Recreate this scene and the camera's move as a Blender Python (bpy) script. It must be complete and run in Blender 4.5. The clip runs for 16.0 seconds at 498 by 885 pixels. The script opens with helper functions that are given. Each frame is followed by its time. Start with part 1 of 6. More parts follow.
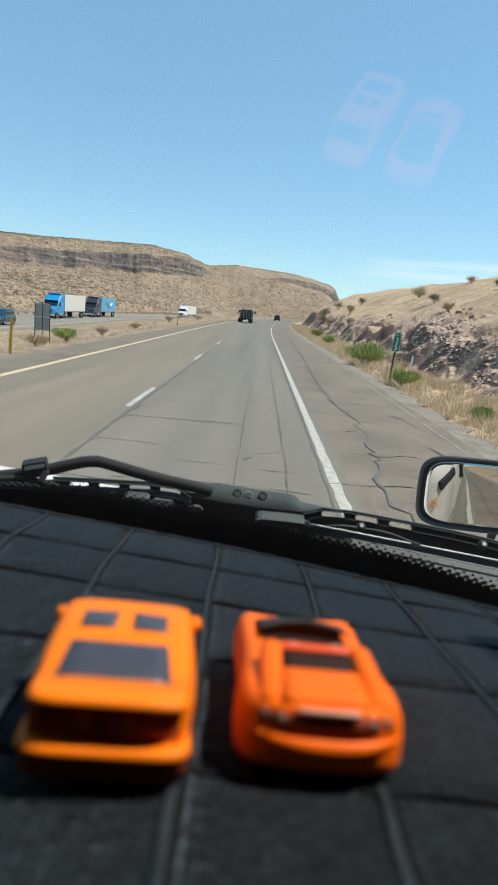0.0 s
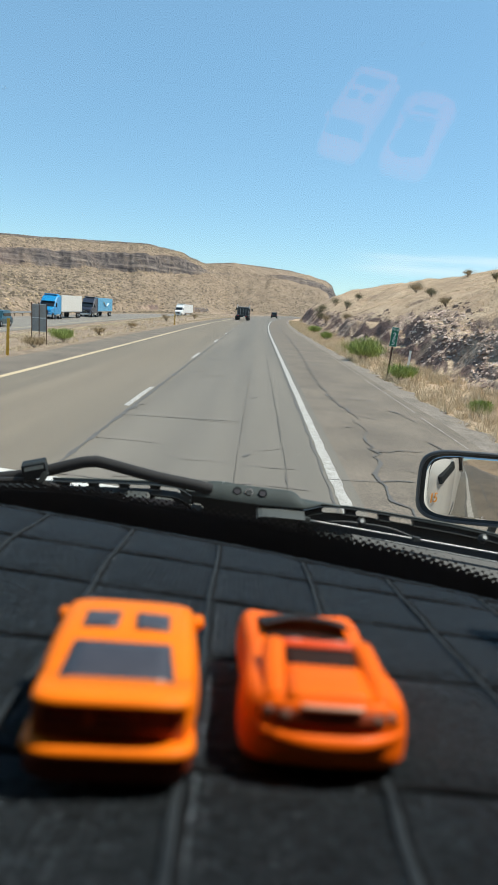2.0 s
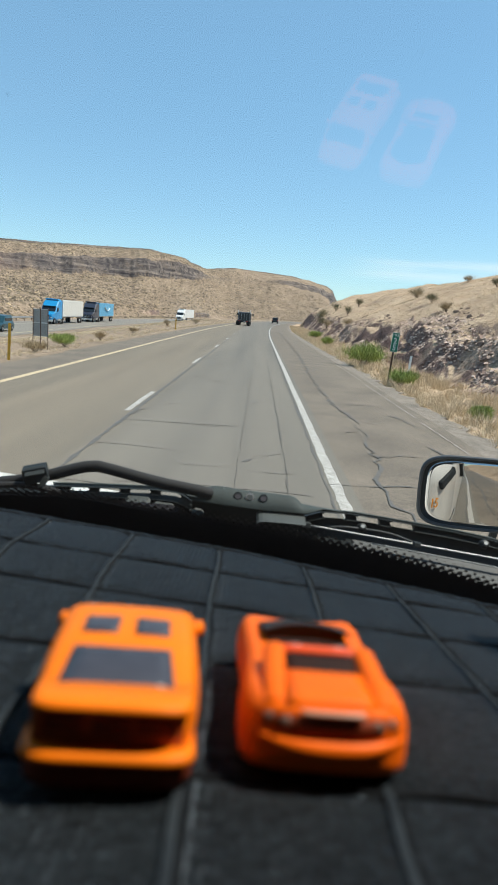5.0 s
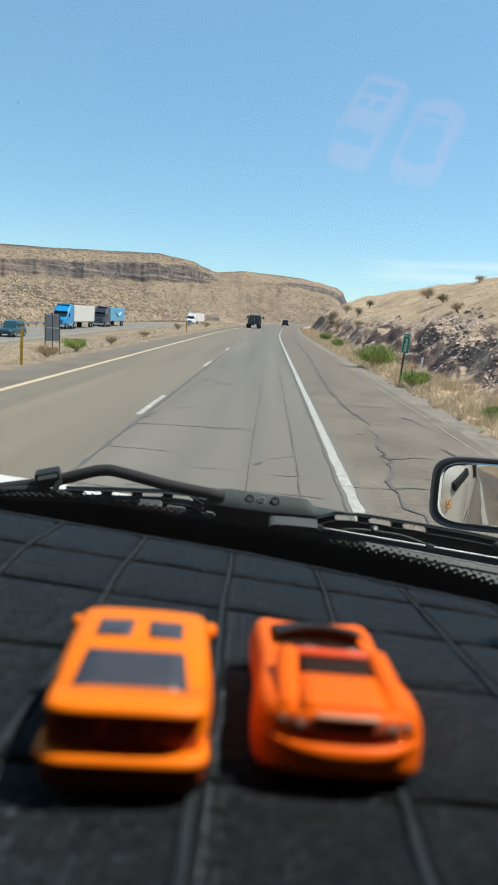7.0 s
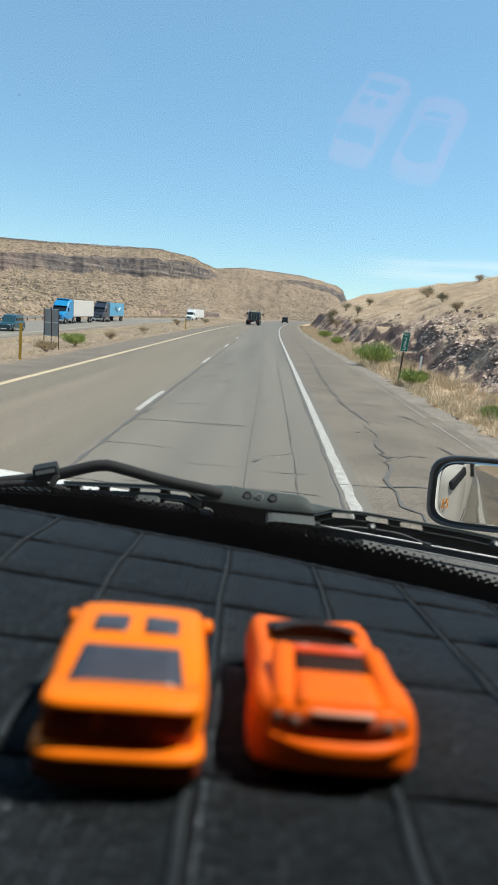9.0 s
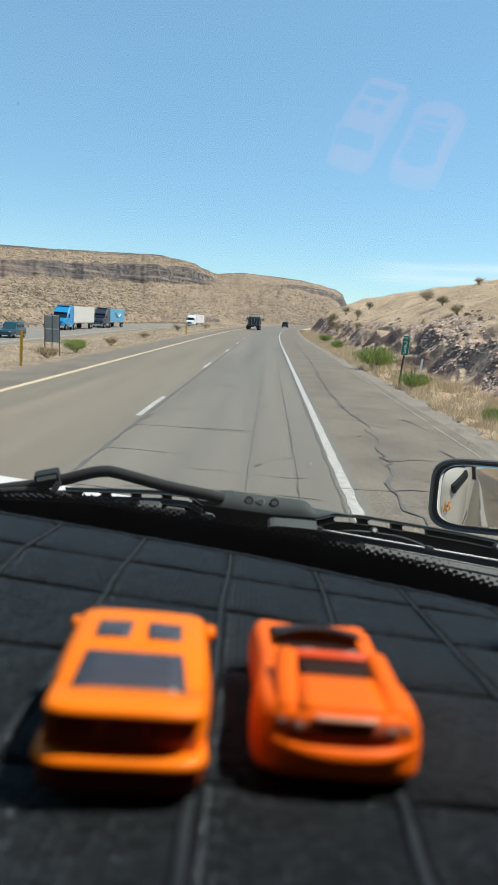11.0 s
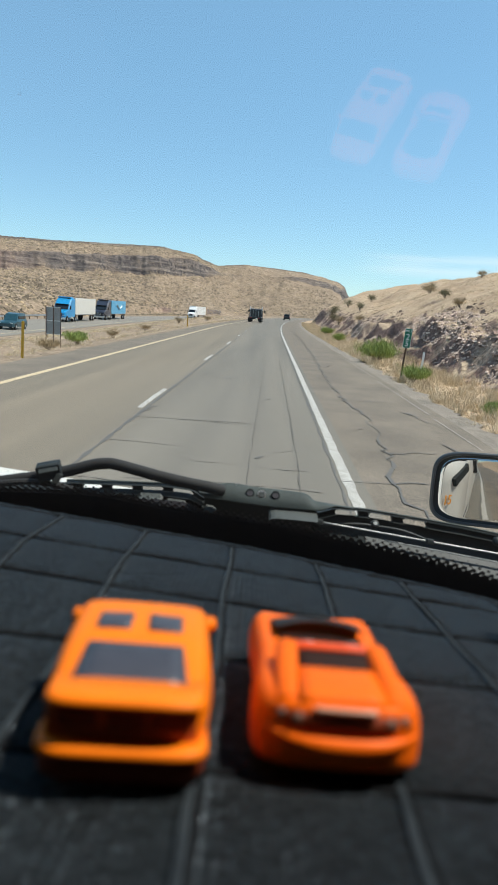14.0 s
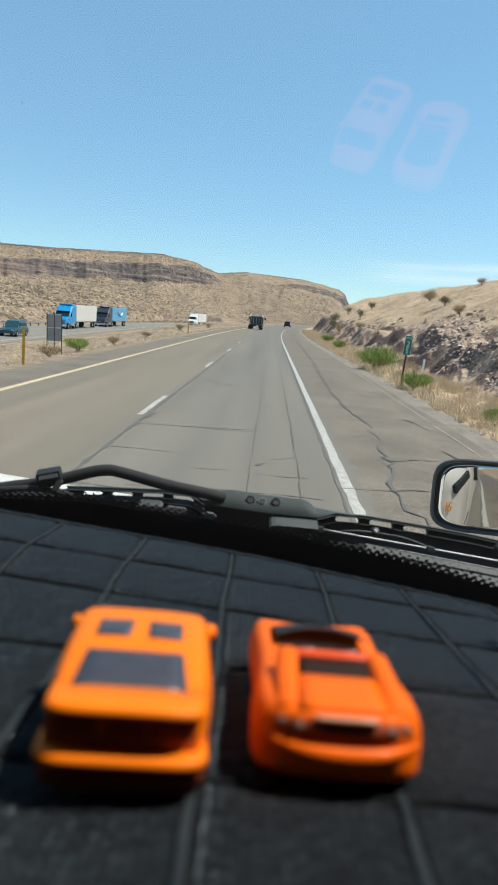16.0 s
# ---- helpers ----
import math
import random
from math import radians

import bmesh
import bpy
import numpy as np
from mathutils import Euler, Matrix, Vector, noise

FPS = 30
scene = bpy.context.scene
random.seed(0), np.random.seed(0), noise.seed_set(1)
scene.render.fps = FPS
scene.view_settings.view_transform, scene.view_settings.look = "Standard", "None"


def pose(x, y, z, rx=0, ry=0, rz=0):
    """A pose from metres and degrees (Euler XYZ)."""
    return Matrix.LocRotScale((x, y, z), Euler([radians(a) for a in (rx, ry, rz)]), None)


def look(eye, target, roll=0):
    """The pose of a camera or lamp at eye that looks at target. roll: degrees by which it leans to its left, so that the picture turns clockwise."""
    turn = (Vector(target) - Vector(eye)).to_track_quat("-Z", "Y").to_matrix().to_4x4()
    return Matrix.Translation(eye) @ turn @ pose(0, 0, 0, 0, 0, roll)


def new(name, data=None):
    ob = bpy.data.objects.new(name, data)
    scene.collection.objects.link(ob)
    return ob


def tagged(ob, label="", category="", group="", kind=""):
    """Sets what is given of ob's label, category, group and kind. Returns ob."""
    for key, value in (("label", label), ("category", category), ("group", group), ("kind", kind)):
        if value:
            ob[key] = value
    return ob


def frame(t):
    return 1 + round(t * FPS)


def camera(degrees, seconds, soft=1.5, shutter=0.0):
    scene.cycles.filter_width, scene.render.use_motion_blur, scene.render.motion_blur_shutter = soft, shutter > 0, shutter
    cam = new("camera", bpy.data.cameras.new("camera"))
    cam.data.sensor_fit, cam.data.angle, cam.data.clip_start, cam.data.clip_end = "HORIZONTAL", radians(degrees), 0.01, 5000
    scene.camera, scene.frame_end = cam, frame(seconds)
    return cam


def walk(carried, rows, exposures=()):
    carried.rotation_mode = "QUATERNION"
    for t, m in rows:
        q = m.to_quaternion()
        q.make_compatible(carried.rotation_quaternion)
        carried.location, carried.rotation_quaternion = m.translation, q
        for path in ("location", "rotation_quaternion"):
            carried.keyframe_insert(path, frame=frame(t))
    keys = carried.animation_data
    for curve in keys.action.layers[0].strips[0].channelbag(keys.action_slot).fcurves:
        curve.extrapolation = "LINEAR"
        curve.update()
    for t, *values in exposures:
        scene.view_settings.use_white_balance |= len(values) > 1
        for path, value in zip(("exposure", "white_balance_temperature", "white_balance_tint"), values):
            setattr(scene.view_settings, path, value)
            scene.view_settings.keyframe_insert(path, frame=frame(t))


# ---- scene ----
EYE = (0.0, 0.0, 2.067)
cam = camera(45.0, 16.0, soft=1.3)
cam.data.dof.use_dof = True
cam.data.dof.focus_distance = 3.5
cam.data.dof.aperture_fstop = 18.5

# the phone rests on the dashboard and only sways a little
SWAY = [
    (0.0, 77.71, -5.38, 1.21), (0.5, 77.52, -4.43, 0.9), (1.0, 77.54, -5.11, 1.09), (1.5, 77.81, -4.59, 0.91), (2.0, 77.5, -4.44, 0.92),
    (2.5, 77.64, -5.18, 1.15), (3.0, 77.62, -4.99, 1.19), (3.5, 78.0, -4.89, 1.14), (6.0, 77.94, -4.08, 1.22), (6.5, 78.05, -3.9, 1.59),
    (7.0, 78.16, -3.86, 1.97), (7.5, 78.28, -3.74, 1.83), (8.0, 78.17, -4.25, 1.84), (8.5, 77.9, -4.33, 1.74), (9.0, 77.86, -4.48, 1.93),
    (11.5, 78.36, -3.96, 1.95), (12.0, 78.15, -4.52, 2.16), (12.5, 78.19, -4.12, 1.99), (13.0, 78.34, -4.08, 1.94), (13.5, 77.19, -4.17, 2.3),
    (14.0, 77.59, -4.17, 2.1), (14.5, 77.69, -4.32, 2.2), (15.0, 78.13, -4.25, 2.24), (15.5, 78.1, -4.26, 2.19), (16.0, 78.24, -4.21, 2.15)]
walk(cam, [(t, pose(*EYE, rx, ry, rz)) for t, rx, ry, rz in SWAY])

# ---- light ----
SUN_EL, SUN_AZ = 62.0, 80.0          # degrees; the azimuth runs from the road's way to the right
sun_way = Vector((math.sin(radians(SUN_AZ)) * math.cos(radians(SUN_EL)), math.cos(radians(SUN_AZ)) * math.cos(radians(SUN_EL)), math.sin(radians(SUN_EL))))
world = bpy.data.worlds.new("world")
scene.world = world
world.use_nodes = True
wt = world.node_tree
sky = wt.nodes.new("ShaderNodeTexSky")
sky.sky_type, sky.sun_disc = "NISHITA", False
sky.sun_elevation, sky.sun_rotation = radians(SUN_EL), radians(SUN_AZ)
sky.altitude, sky.air_density, sky.dust_density, sky.ozone_density = 600, 1.0, 0.12, 0.5
wt.nodes["Background"].inputs["Strength"].default_value = 0.128
clear = wt.nodes.new("ShaderNodeMix")
clear.data_type, clear.blend_type = "RGBA", "MULTIPLY"
clear.inputs[0].default_value = 1.0
rise, up_z, low_air = wt.nodes.new("ShaderNodeTexCoord"), wt.nodes.new("ShaderNodeSeparateXYZ"), wt.nodes.new("ShaderNodeValToRGB")
low_air.color_ramp.elements[0].position, low_air.color_ramp.elements[0].color = 0.04, (0.79, 0.96, 0.985, 1)
low_air.color_ramp.elements[1].position, low_air.color_ramp.elements[1].color = 0.34, (0.70, 1.0, 1.045, 1)
wt.links.new(rise.outputs["Generated"], up_z.inputs[0]), wt.links.new(up_z.outputs[2], low_air.inputs[0])
wt.links.new(low_air.outputs[0], clear.inputs[7]), wt.links.new(sky.outputs[0], clear.inputs[6])
haze = wt.nodes.new("ShaderNodeMix")
haze.data_type = "RGBA"
haze.inputs[0].default_value, haze.inputs[7].default_value = 0.32, (2.75, 4.8, 6.85, 1)
wt.links.new(clear.outputs[2], haze.inputs[6])
# thin cirrus low over the hills ahead
gen, tilt = wt.nodes.new("ShaderNodeTexCoord"), wt.nodes.new("ShaderNodeMapping")
tilt.inputs["Scale"].default_value, tilt.inputs["Location"].default_value = (2.2, 2.2, 38.0), (0.35, 0.1, 0.0)
wisp, part_xyz = wt.nodes.new("ShaderNodeTexNoise"), wt.nodes.new("ShaderNodeSeparateXYZ")
wisp.inputs["Scale"].default_value, wisp.inputs["Detail"].default_value = 1.0, 6
wt.links.new(gen.outputs["Generated"], tilt.inputs["Vector"]), wt.links.new(tilt.outputs[0], wisp.inputs["Vector"])
wt.links.new(gen.outputs["Generated"], part_xyz.inputs[0])
factors = []
for value, lo, hi, top in ((wisp.outputs[0], 0.40, 0.68, 0.45), (part_xyz.outputs[2], 0.112, 0.096, 1.0), (part_xyz.outputs[2], 0.064, 0.080, 1.0), (part_xyz.outputs[0], 0.10, 0.24, 1.0)):
    r = wt.nodes.new("ShaderNodeMapRange")
    r.interpolation_type = "SMOOTHSTEP"
    r.inputs["From Min"].default_value, r.inputs["From Max"].default_value, r.inputs["To Max"].default_value = lo, hi, top
    wt.links.new(value, r.inputs["Value"])
    factors.append(r.outputs[0])
while len(factors) > 1:
    mul = wt.nodes.new("ShaderNodeMath")
    mul.operation = "MULTIPLY"
    wt.links.new(factors.pop(), mul.inputs[0]), wt.links.new(factors.pop(), mul.inputs[1])
    factors.append(mul.outputs[0])
veil = wt.nodes.new("ShaderNodeMix")
veil.data_type = "RGBA"
veil.inputs[7].default_value = (7.6, 7.8, 8.0, 1)
wt.links.new(factors[0], veil.inputs[0]), wt.links.new(haze.outputs[2], veil.inputs[6])
wt.links.new(veil.outputs[2], wt.nodes["Background"].inputs["Color"])
sun = new("sun", bpy.data.lights.new("sun", "SUN"))
sun.data.energy, sun.data.angle, sun.data.color = 5.0, radians(0.53), (1.0, 0.942, 0.858)
sun.matrix_world = look(sun_way * 50, (0, 0, 0))
scene.view_settings.exposure = 0.30


# ---- materials ----
def material(name, c1, c2=None, scale=8.0, fine=60.0, rough=0.8, bump=0.0, metal=0.0, coat=0.0, mix2=0.35, spec=0.5, stretch=(1, 1, 1), island=0.0, bump_far=0.002, spread=0.16):
    """A surface with colour variation at two scales, worn gloss and fine relief."""
    m = bpy.data.materials.new(name)
    m.use_nodes = True
    t, b = m.node_tree, m.node_tree.nodes["Principled BSDF"]
    co = t.nodes.new("ShaderNodeTexCoord")
    mp = t.nodes.new("ShaderNodeMapping")
    mp.inputs["Scale"].default_value = stretch
    t.links.new(co.outputs["Object"], mp.inputs["Vector"])
    n1, n2 = t.nodes.new("ShaderNodeTexNoise"), t.nodes.new("ShaderNodeTexNoise")
    for n, s, v in ((n1, scale, mp.outputs[0]), (n2, fine, co.outputs["Object"])):
        n.inputs["Scale"].default_value, n.inputs["Detail"].default_value = s, 6
        t.links.new(v, n.inputs["Vector"])
    add = t.nodes.new("ShaderNodeMix")
    add.data_type = "FLOAT"
    add.inputs[0].default_value = mix2
    t.links.new(n1.outputs[0], add.inputs[2]), t.links.new(n2.outputs[0], add.inputs[3])
    ramp = t.nodes.new("ShaderNodeValToRGB")
    ramp.color_ramp.elements[0].position, ramp.color_ramp.elements[1].position = 0.5 - spread, 0.5 + spread
    c2 = c2 or tuple(v * 0.8 for v in c1)
    ramp.color_ramp.elements[0].color, ramp.color_ramp.elements[1].color = (*c2, 1), (*c1, 1)
    t.links.new(add.outputs[0], ramp.inputs[0])
    out = ramp.outputs[0]
    if island:
        g = t.nodes.new("ShaderNodeNewGeometry")
        hv = t.nodes.new("ShaderNodeHueSaturation")
        mr = t.nodes.new("ShaderNodeMapRange")
        mr.inputs["To Min"].default_value, mr.inputs["To Max"].default_value = 1 - island, 1 + island
        t.links.new(g.outputs["Random Per Island"], mr.inputs["Value"])
        t.links.new(mr.outputs[0], hv.inputs["Value"])
        t.links.new(out, hv.inputs["Color"])
        out = hv.outputs[0]
    t.links.new(out, b.inputs["Base Color"])
    rr = t.nodes.new("ShaderNodeMapRange")
    rr.inputs["To Min"].default_value, rr.inputs["To Max"].default_value = max(0.02, rough * 0.85), min(1, rough * 1.15)
    t.links.new(n1.outputs[0], rr.inputs["Value"]), t.links.new(rr.outputs[0], b.inputs["Roughness"])
    b.inputs["Metallic"].default_value, b.inputs["Coat Weight"].default_value = metal, coat
    b.inputs["Specular IOR Level"].default_value = spec
    if bump:
        bp = t.nodes.new("ShaderNodeBump")
        bp.inputs["Strength"].default_value, bp.inputs["Distance"].default_value = bump, bump_far
        t.links.new(n2.outputs[0], bp.inputs["Height"]), t.links.new(bp.outputs[0], b.inputs["Normal"])
    return m


ASPHALT = material("asphalt", (0.242, 0.212, 0.168), (0.112, 0.100, 0.082), 1.3, 60, 0.9, 0.6, stretch=(1, 0.03, 1), mix2=0.78, spread=0.080, spec=0.3, bump_far=0.004)
SHOULDER = material("shoulder_asphalt", (0.225, 0.186, 0.142), (0.100, 0.083, 0.064), 0.7, 48, 0.92, 0.6, mix2=0.72, spread=0.085, spec=0.3, bump_far=0.006)
OPPOSITE_ASPHALT = material("opposite_asphalt", (0.250, 0.225, 0.185), (0.165, 0.148, 0.122), 1.1, 30, 0.9, 1.0, stretch=(1, 0.03, 1), mix2=0.55, spread=0.14, spec=0.3, bump_far=0.004)
# the left lane is browner than the right one, whose middle is oil-stained
nt = ASPHALT.node_tree
bsdf = nt.nodes["Principled BSDF"]
worn = bsdf.inputs["Base Color"].links[0].from_socket
lane, lane_x, lane_t, tint = nt.nodes.new("ShaderNodeTexCoord"), nt.nodes.new("ShaderNodeSeparateXYZ"), nt.nodes.new("ShaderNodeMapRange"), nt.nodes.new("ShaderNodeValToRGB")
nt.links.new(lane.outputs["Object"], lane_x.inputs[0]), nt.links.new(lane_x.outputs[0], lane_t.inputs["Value"])
lane_t.inputs["From Min"].default_value, lane_t.inputs["From Max"].default_value = -6.35, 1.36
while len(tint.color_ramp.elements) < 7:
    tint.color_ramp.elements.new(0.5)
for e, (at, c) in zip(tint.color_ramp.elements, ((0.0, (0.98, 0.94, 0.87)), (0.25, (1.05, 0.985, 0.90)), (0.48, (1.0, 0.96, 0.90)), (0.56, (0.96, 0.97, 0.98)), (0.72, (0.84, 0.86, 0.89)), (0.86, (0.98, 0.99, 1.0)), (1.0, (0.86, 0.88, 0.90)))):
    e.position, e.color = at, (*c, 1)
times = nt.nodes.new("ShaderNodeMix")
times.data_type, times.blend_type = "RGBA", "MULTIPLY"
times.inputs[0].default_value = 1.0
nt.links.new(lane_t.outputs[0], tint.inputs[0]), nt.links.new(worn, times.inputs[6]), nt.links.new(tint.outputs[0], times.inputs[7])
nt.links.new(times.outputs[2], bsdf.inputs["Base Color"])
CRACK = material("open_crack", (0.120, 0.106, 0.088), (0.082, 0.073, 0.061), 3, 40, 0.9, 0.2)
TAR = material("tar", (0.118, 0.107, 0.092), (0.080, 0.074, 0.065), 3, 40, 0.75, 0.2)
WHITE_LINE = material("road_white", (0.50, 0.48, 0.43), (0.24, 0.222, 0.19), 7, 45, 0.8, 0.3, mix2=0.55, spread=0.13)
YELLOW_LINE = material("road_yellow", (0.61, 0.475, 0.285), (0.40, 0.315, 0.20), 4.5, 40, 0.8, 0.2)
PALE_GRAVEL = material("pale_gravel", (0.285, 0.240, 0.190), (0.130, 0.108, 0.084), 1.5, 20, 0.95, 1.0, mix2=0.55, spread=0.12, bump_far=0.03)
PALE_LINE = material("pale_seam", (0.36, 0.32, 0.27), (0.22, 0.19, 0.155), 4, 25, 0.9, 0.4)
GRAVEL = material("gravel", (0.34, 0.27, 0.20), (0.20, 0.16, 0.12), 2.0, 25, 0.95, 0.8, bump_far=0.02)
STRAW = material("dry_grass", (0.66, 0.53, 0.35), (0.50, 0.39, 0.25), 1.0, 9, 0.9, island=0.3)
GREEN = material("green_leaves", (0.32, 0.38, 0.095), (0.20, 0.25, 0.06), 2.0, 15, 0.8, island=0.4)
SCRUB = material("scrub", (0.200, 0.150, 0.096), (0.132, 0.100, 0.066), 0.05, 1.0, 0.95, island=0.45)
PALE_SCRUB = material("pale_scrub", (0.42, 0.31, 0.18), (0.30, 0.22, 0.12), 0.05, 1.0, 0.95, island=0.3)
STONE = material("stone", (0.30, 0.205, 0.155), (0.150, 0.100, 0.080), 1.2, 12, 0.95, 0.7, island=0.45, bump_far=0.02)
PALE_STONE = material("pale_stone", (0.66, 0.490, 0.385), (0.42, 0.300, 0.230), 1.2, 12, 0.95, 0.7, island=0.35, bump_far=0.02)
WOOD_BARK = material("bark", (0.16, 0.12, 0.08), (0.09, 0.065, 0.045), 10, 60, 0.9, 0.5)


def ground_material():
    m = bpy.data.materials.new("desert_ground")
    m.use_nodes = True
    t, b = m.node_tree, m.node_tree.nodes["Principled BSDF"]
    b.inputs["Roughness"].default_value, b.inputs["Specular IOR Level"].default_value = 0.95, 0.15
    co, g = t.nodes.new("ShaderNodeTexCoord"), t.nodes.new("ShaderNodeNewGeometry")

    def noise_at(scale, detail=8, stretch=None):
        n = t.nodes.new("ShaderNodeTexNoise")
        n.inputs["Scale"].default_value, n.inputs["Detail"].default_value = scale, detail
        if stretch:
            mp = t.nodes.new("ShaderNodeMapping")
            mp.inputs["Scale"].default_value = stretch
            t.links.new(co.outputs["Object"], mp.inputs["Vector"]), t.links.new(mp.outputs[0], n.inputs["Vector"])
        else:
            t.links.new(co.outputs["Object"], n.inputs["Vector"])
        return n.outputs[0]

    def ramp(value, stops):
        r = t.nodes.new("ShaderNodeValToRGB")
        while len(r.color_ramp.elements) < len(stops):
            r.color_ramp.elements.new(0.5)
        for e, (p, c) in zip(r.color_ramp.elements, stops):
            e.position, e.color = p, (*c, 1)
        t.links.new(value, r.inputs[0])
        return r.outputs[0]

    def blend(fac, a, c):
        x = t.nodes.new("ShaderNodeMix")
        x.data_type = "RGBA"
        t.links.new(fac, x.inputs[0]), t.links.new(a, x.inputs[6]), t.links.new(c, x.inputs[7])
        return x.outputs[2]

    soil = blend(ramp(noise_at(1.1), [(0.40, (0, 0, 0)), (0.62, (1, 1, 1))]), ramp(noise_at(0.02), [(0.35, (0.27, 0.203, 0.143)), (0.65, (0.345, 0.265, 0.188))]), ramp(noise_at(0.25), [(0.35, (0.175, 0.132, 0.097)), (0.65, (0.30, 0.228, 0.160))]))
    rock = blend(ramp(noise_at(3.0), [(0.38, (0, 0, 0)), (0.62, (1, 1, 1))]), ramp(noise_at(0.16, stretch=(0.4, 0.4, 5.0)), [(0.38, (0.120, 0.074, 0.062)), (0.6, (0.200, 0.130, 0.106))]), ramp(noise_at(0.7), [(0.35, (0.130, 0.082, 0.068)), (0.65, (0.255, 0.165, 0.128))]))
    # straw-coloured grass over the slope beside the road
    straw = ramp(noise_at(0.5), [(0.35, (0.38, 0.265, 0.168)), (0.65, (0.53, 0.392, 0.262))])
    place = t.nodes.new("ShaderNodeSeparateXYZ")
    t.links.new(co.outputs["Object"], place.inputs[0])
    within = t.nodes.new("ShaderNodeMapRange")
    within.inputs["From Min"].default_value, within.inputs["From Max"].default_value = 4.4, 5.4
    t.links.new(place.outputs[0], within.inputs["Value"])
    near = t.nodes.new("ShaderNodeMapRange")
    near.inputs["From Min"].default_value, near.inputs["From Max"].default_value = 330.0, 260.0
    t.links.new(place.outputs[1], near.inputs["Value"])
    both = t.nodes.new("ShaderNodeMath")
    both.operation = "MULTIPLY"
    t.links.new(within.outputs[0], both.inputs[0]), t.links.new(near.outputs[0], both.inputs[1])
    # mottled scrubland on the mesa's flanks
    mottle = blend(ramp(noise_at(0.62, 3), [(0.40, (0, 0, 0)), (0.60, (1, 1, 1))]), ramp(noise_at(0.05, 4), [(0.38, (0.160, 0.117, 0.082)), (0.62, (0.215, 0.160, 0.113))]), ramp(noise_at(0.09, 5), [(0.36, (0.290, 0.212, 0.145)), (0.64, (0.392, 0.294, 0.203))]))
    far_side = t.nodes.new("ShaderNodeMath")
    far_side.operation = "MAXIMUM"
    for i, (socket, lo, hi) in enumerate(((place.outputs[0], -40.0, -46.0), (place.outputs[1], 325.0, 360.0))):
        rng = t.nodes.new("ShaderNodeMapRange")
        rng.inputs["From Min"].default_value, rng.inputs["From Max"].default_value = lo, hi
        t.links.new(socket, rng.inputs["Value"]), t.links.new(rng.outputs[0], far_side.inputs[i])
    soil = blend(both.outputs[0], blend(far_side.outputs[0], soil, mottle), straw)
    strata = ramp(noise_at(0.12, 8, stretch=(0.16, 0.16, 5.5)), [(0.38, (0.046, 0.040, 0.041)), (0.50, (0.110, 0.094, 0.088)), (0.64, (0.235, 0.195, 0.165))])
    joints = ramp(noise_at(0.5, 6, stretch=(1.0, 1.0, 0.25)), [(0.36, (0.040, 0.035, 0.036)), (0.50, (0.105, 0.090, 0.084)), (0.66, (0.200, 0.166, 0.143))])
    cliff = blend(ramp(noise_at(0.22, 6), [(0.42, (0, 0, 0)), (0.62, (1, 1, 1))]), strata, joints)
    rock = blend(near.outputs[0], cliff, rock)
    sep = t.nodes.new("ShaderNodeSeparateXYZ")
    t.links.new(g.outputs["Normal"], sep.inputs[0])
    edge = t.nodes.new("ShaderNodeMath")
    edge.operation = "MULTIPLY_ADD"
    edge.inputs[1].default_value, edge.inputs[2].default_value = 0.22, -0.11
    t.links.new(noise_at(0.9), edge.inputs[0])
    gentle = t.nodes.new("ShaderNodeMath")
    gentle.operation = "MULTIPLY_ADD"
    gentle.inputs[1].default_value = 0.14
    t.links.new(far_side.outputs[0], gentle.inputs[0]), t.links.new(edge.outputs[0], gentle.inputs[2])
    steep = t.nodes.new("ShaderNodeMath")
    t.links.new(sep.outputs[2], steep.inputs[0]), t.links.new(gentle.outputs[0], steep.inputs[1])
    scree = ramp(noise_at(0.9, 6), [(0.36, (0.30, 0.215, 0.155)), (0.64, (0.42, 0.31, 0.23))])
    patches = t.nodes.new("ShaderNodeMath")
    patches.operation = "MULTIPLY"
    t.links.new(ramp(noise_at(0.22, 5), [(0.50, (0, 0, 0)), (0.60, (1, 1, 1))]), patches.inputs[0])
    t.links.new(near.outputs[0], patches.inputs[1])
    rock = blend(patches.outputs[0], rock, scree)
    grit = t.nodes.new("ShaderNodeMix")
    grit.data_type, grit.blend_type = "RGBA", "MULTIPLY"
    grit.inputs[0].default_value = 1.0
    bare, naked = t.nodes.new("ShaderNodeAttribute"), t.nodes.new("ShaderNodeMath")
    bare.attribute_name, naked.operation = "bare_rock", "MAXIMUM"
    t.links.new(bare.outputs["Fac"], naked.inputs[0]), t.links.new(ramp(steep.outputs[0], [(0.74, (1, 1, 1)), (0.84, (0, 0, 0))]), naked.inputs[1])
    t.links.new(blend(naked.outputs[0], soil, rock), grit.inputs[6])
    t.links.new(ramp(noise_at(7.0, 10), [(0.36, (0.66, 0.64, 0.62)), (0.50, (0.98, 0.98, 0.98)), (0.66, (1.28, 1.28, 1.28))]), grit.inputs[7])
    t.links.new(grit.outputs[2], b.inputs["Base Color"])
    bp = t.nodes.new("ShaderNodeBump")
    bp.inputs["Strength"].default_value, bp.inputs["Distance"].default_value = 0.9, 0.12
    t.links.new(noise_at(4.0, 10), bp.inputs["Height"]), t.links.new(bp.outputs[0], b.inputs["Normal"])
    return m


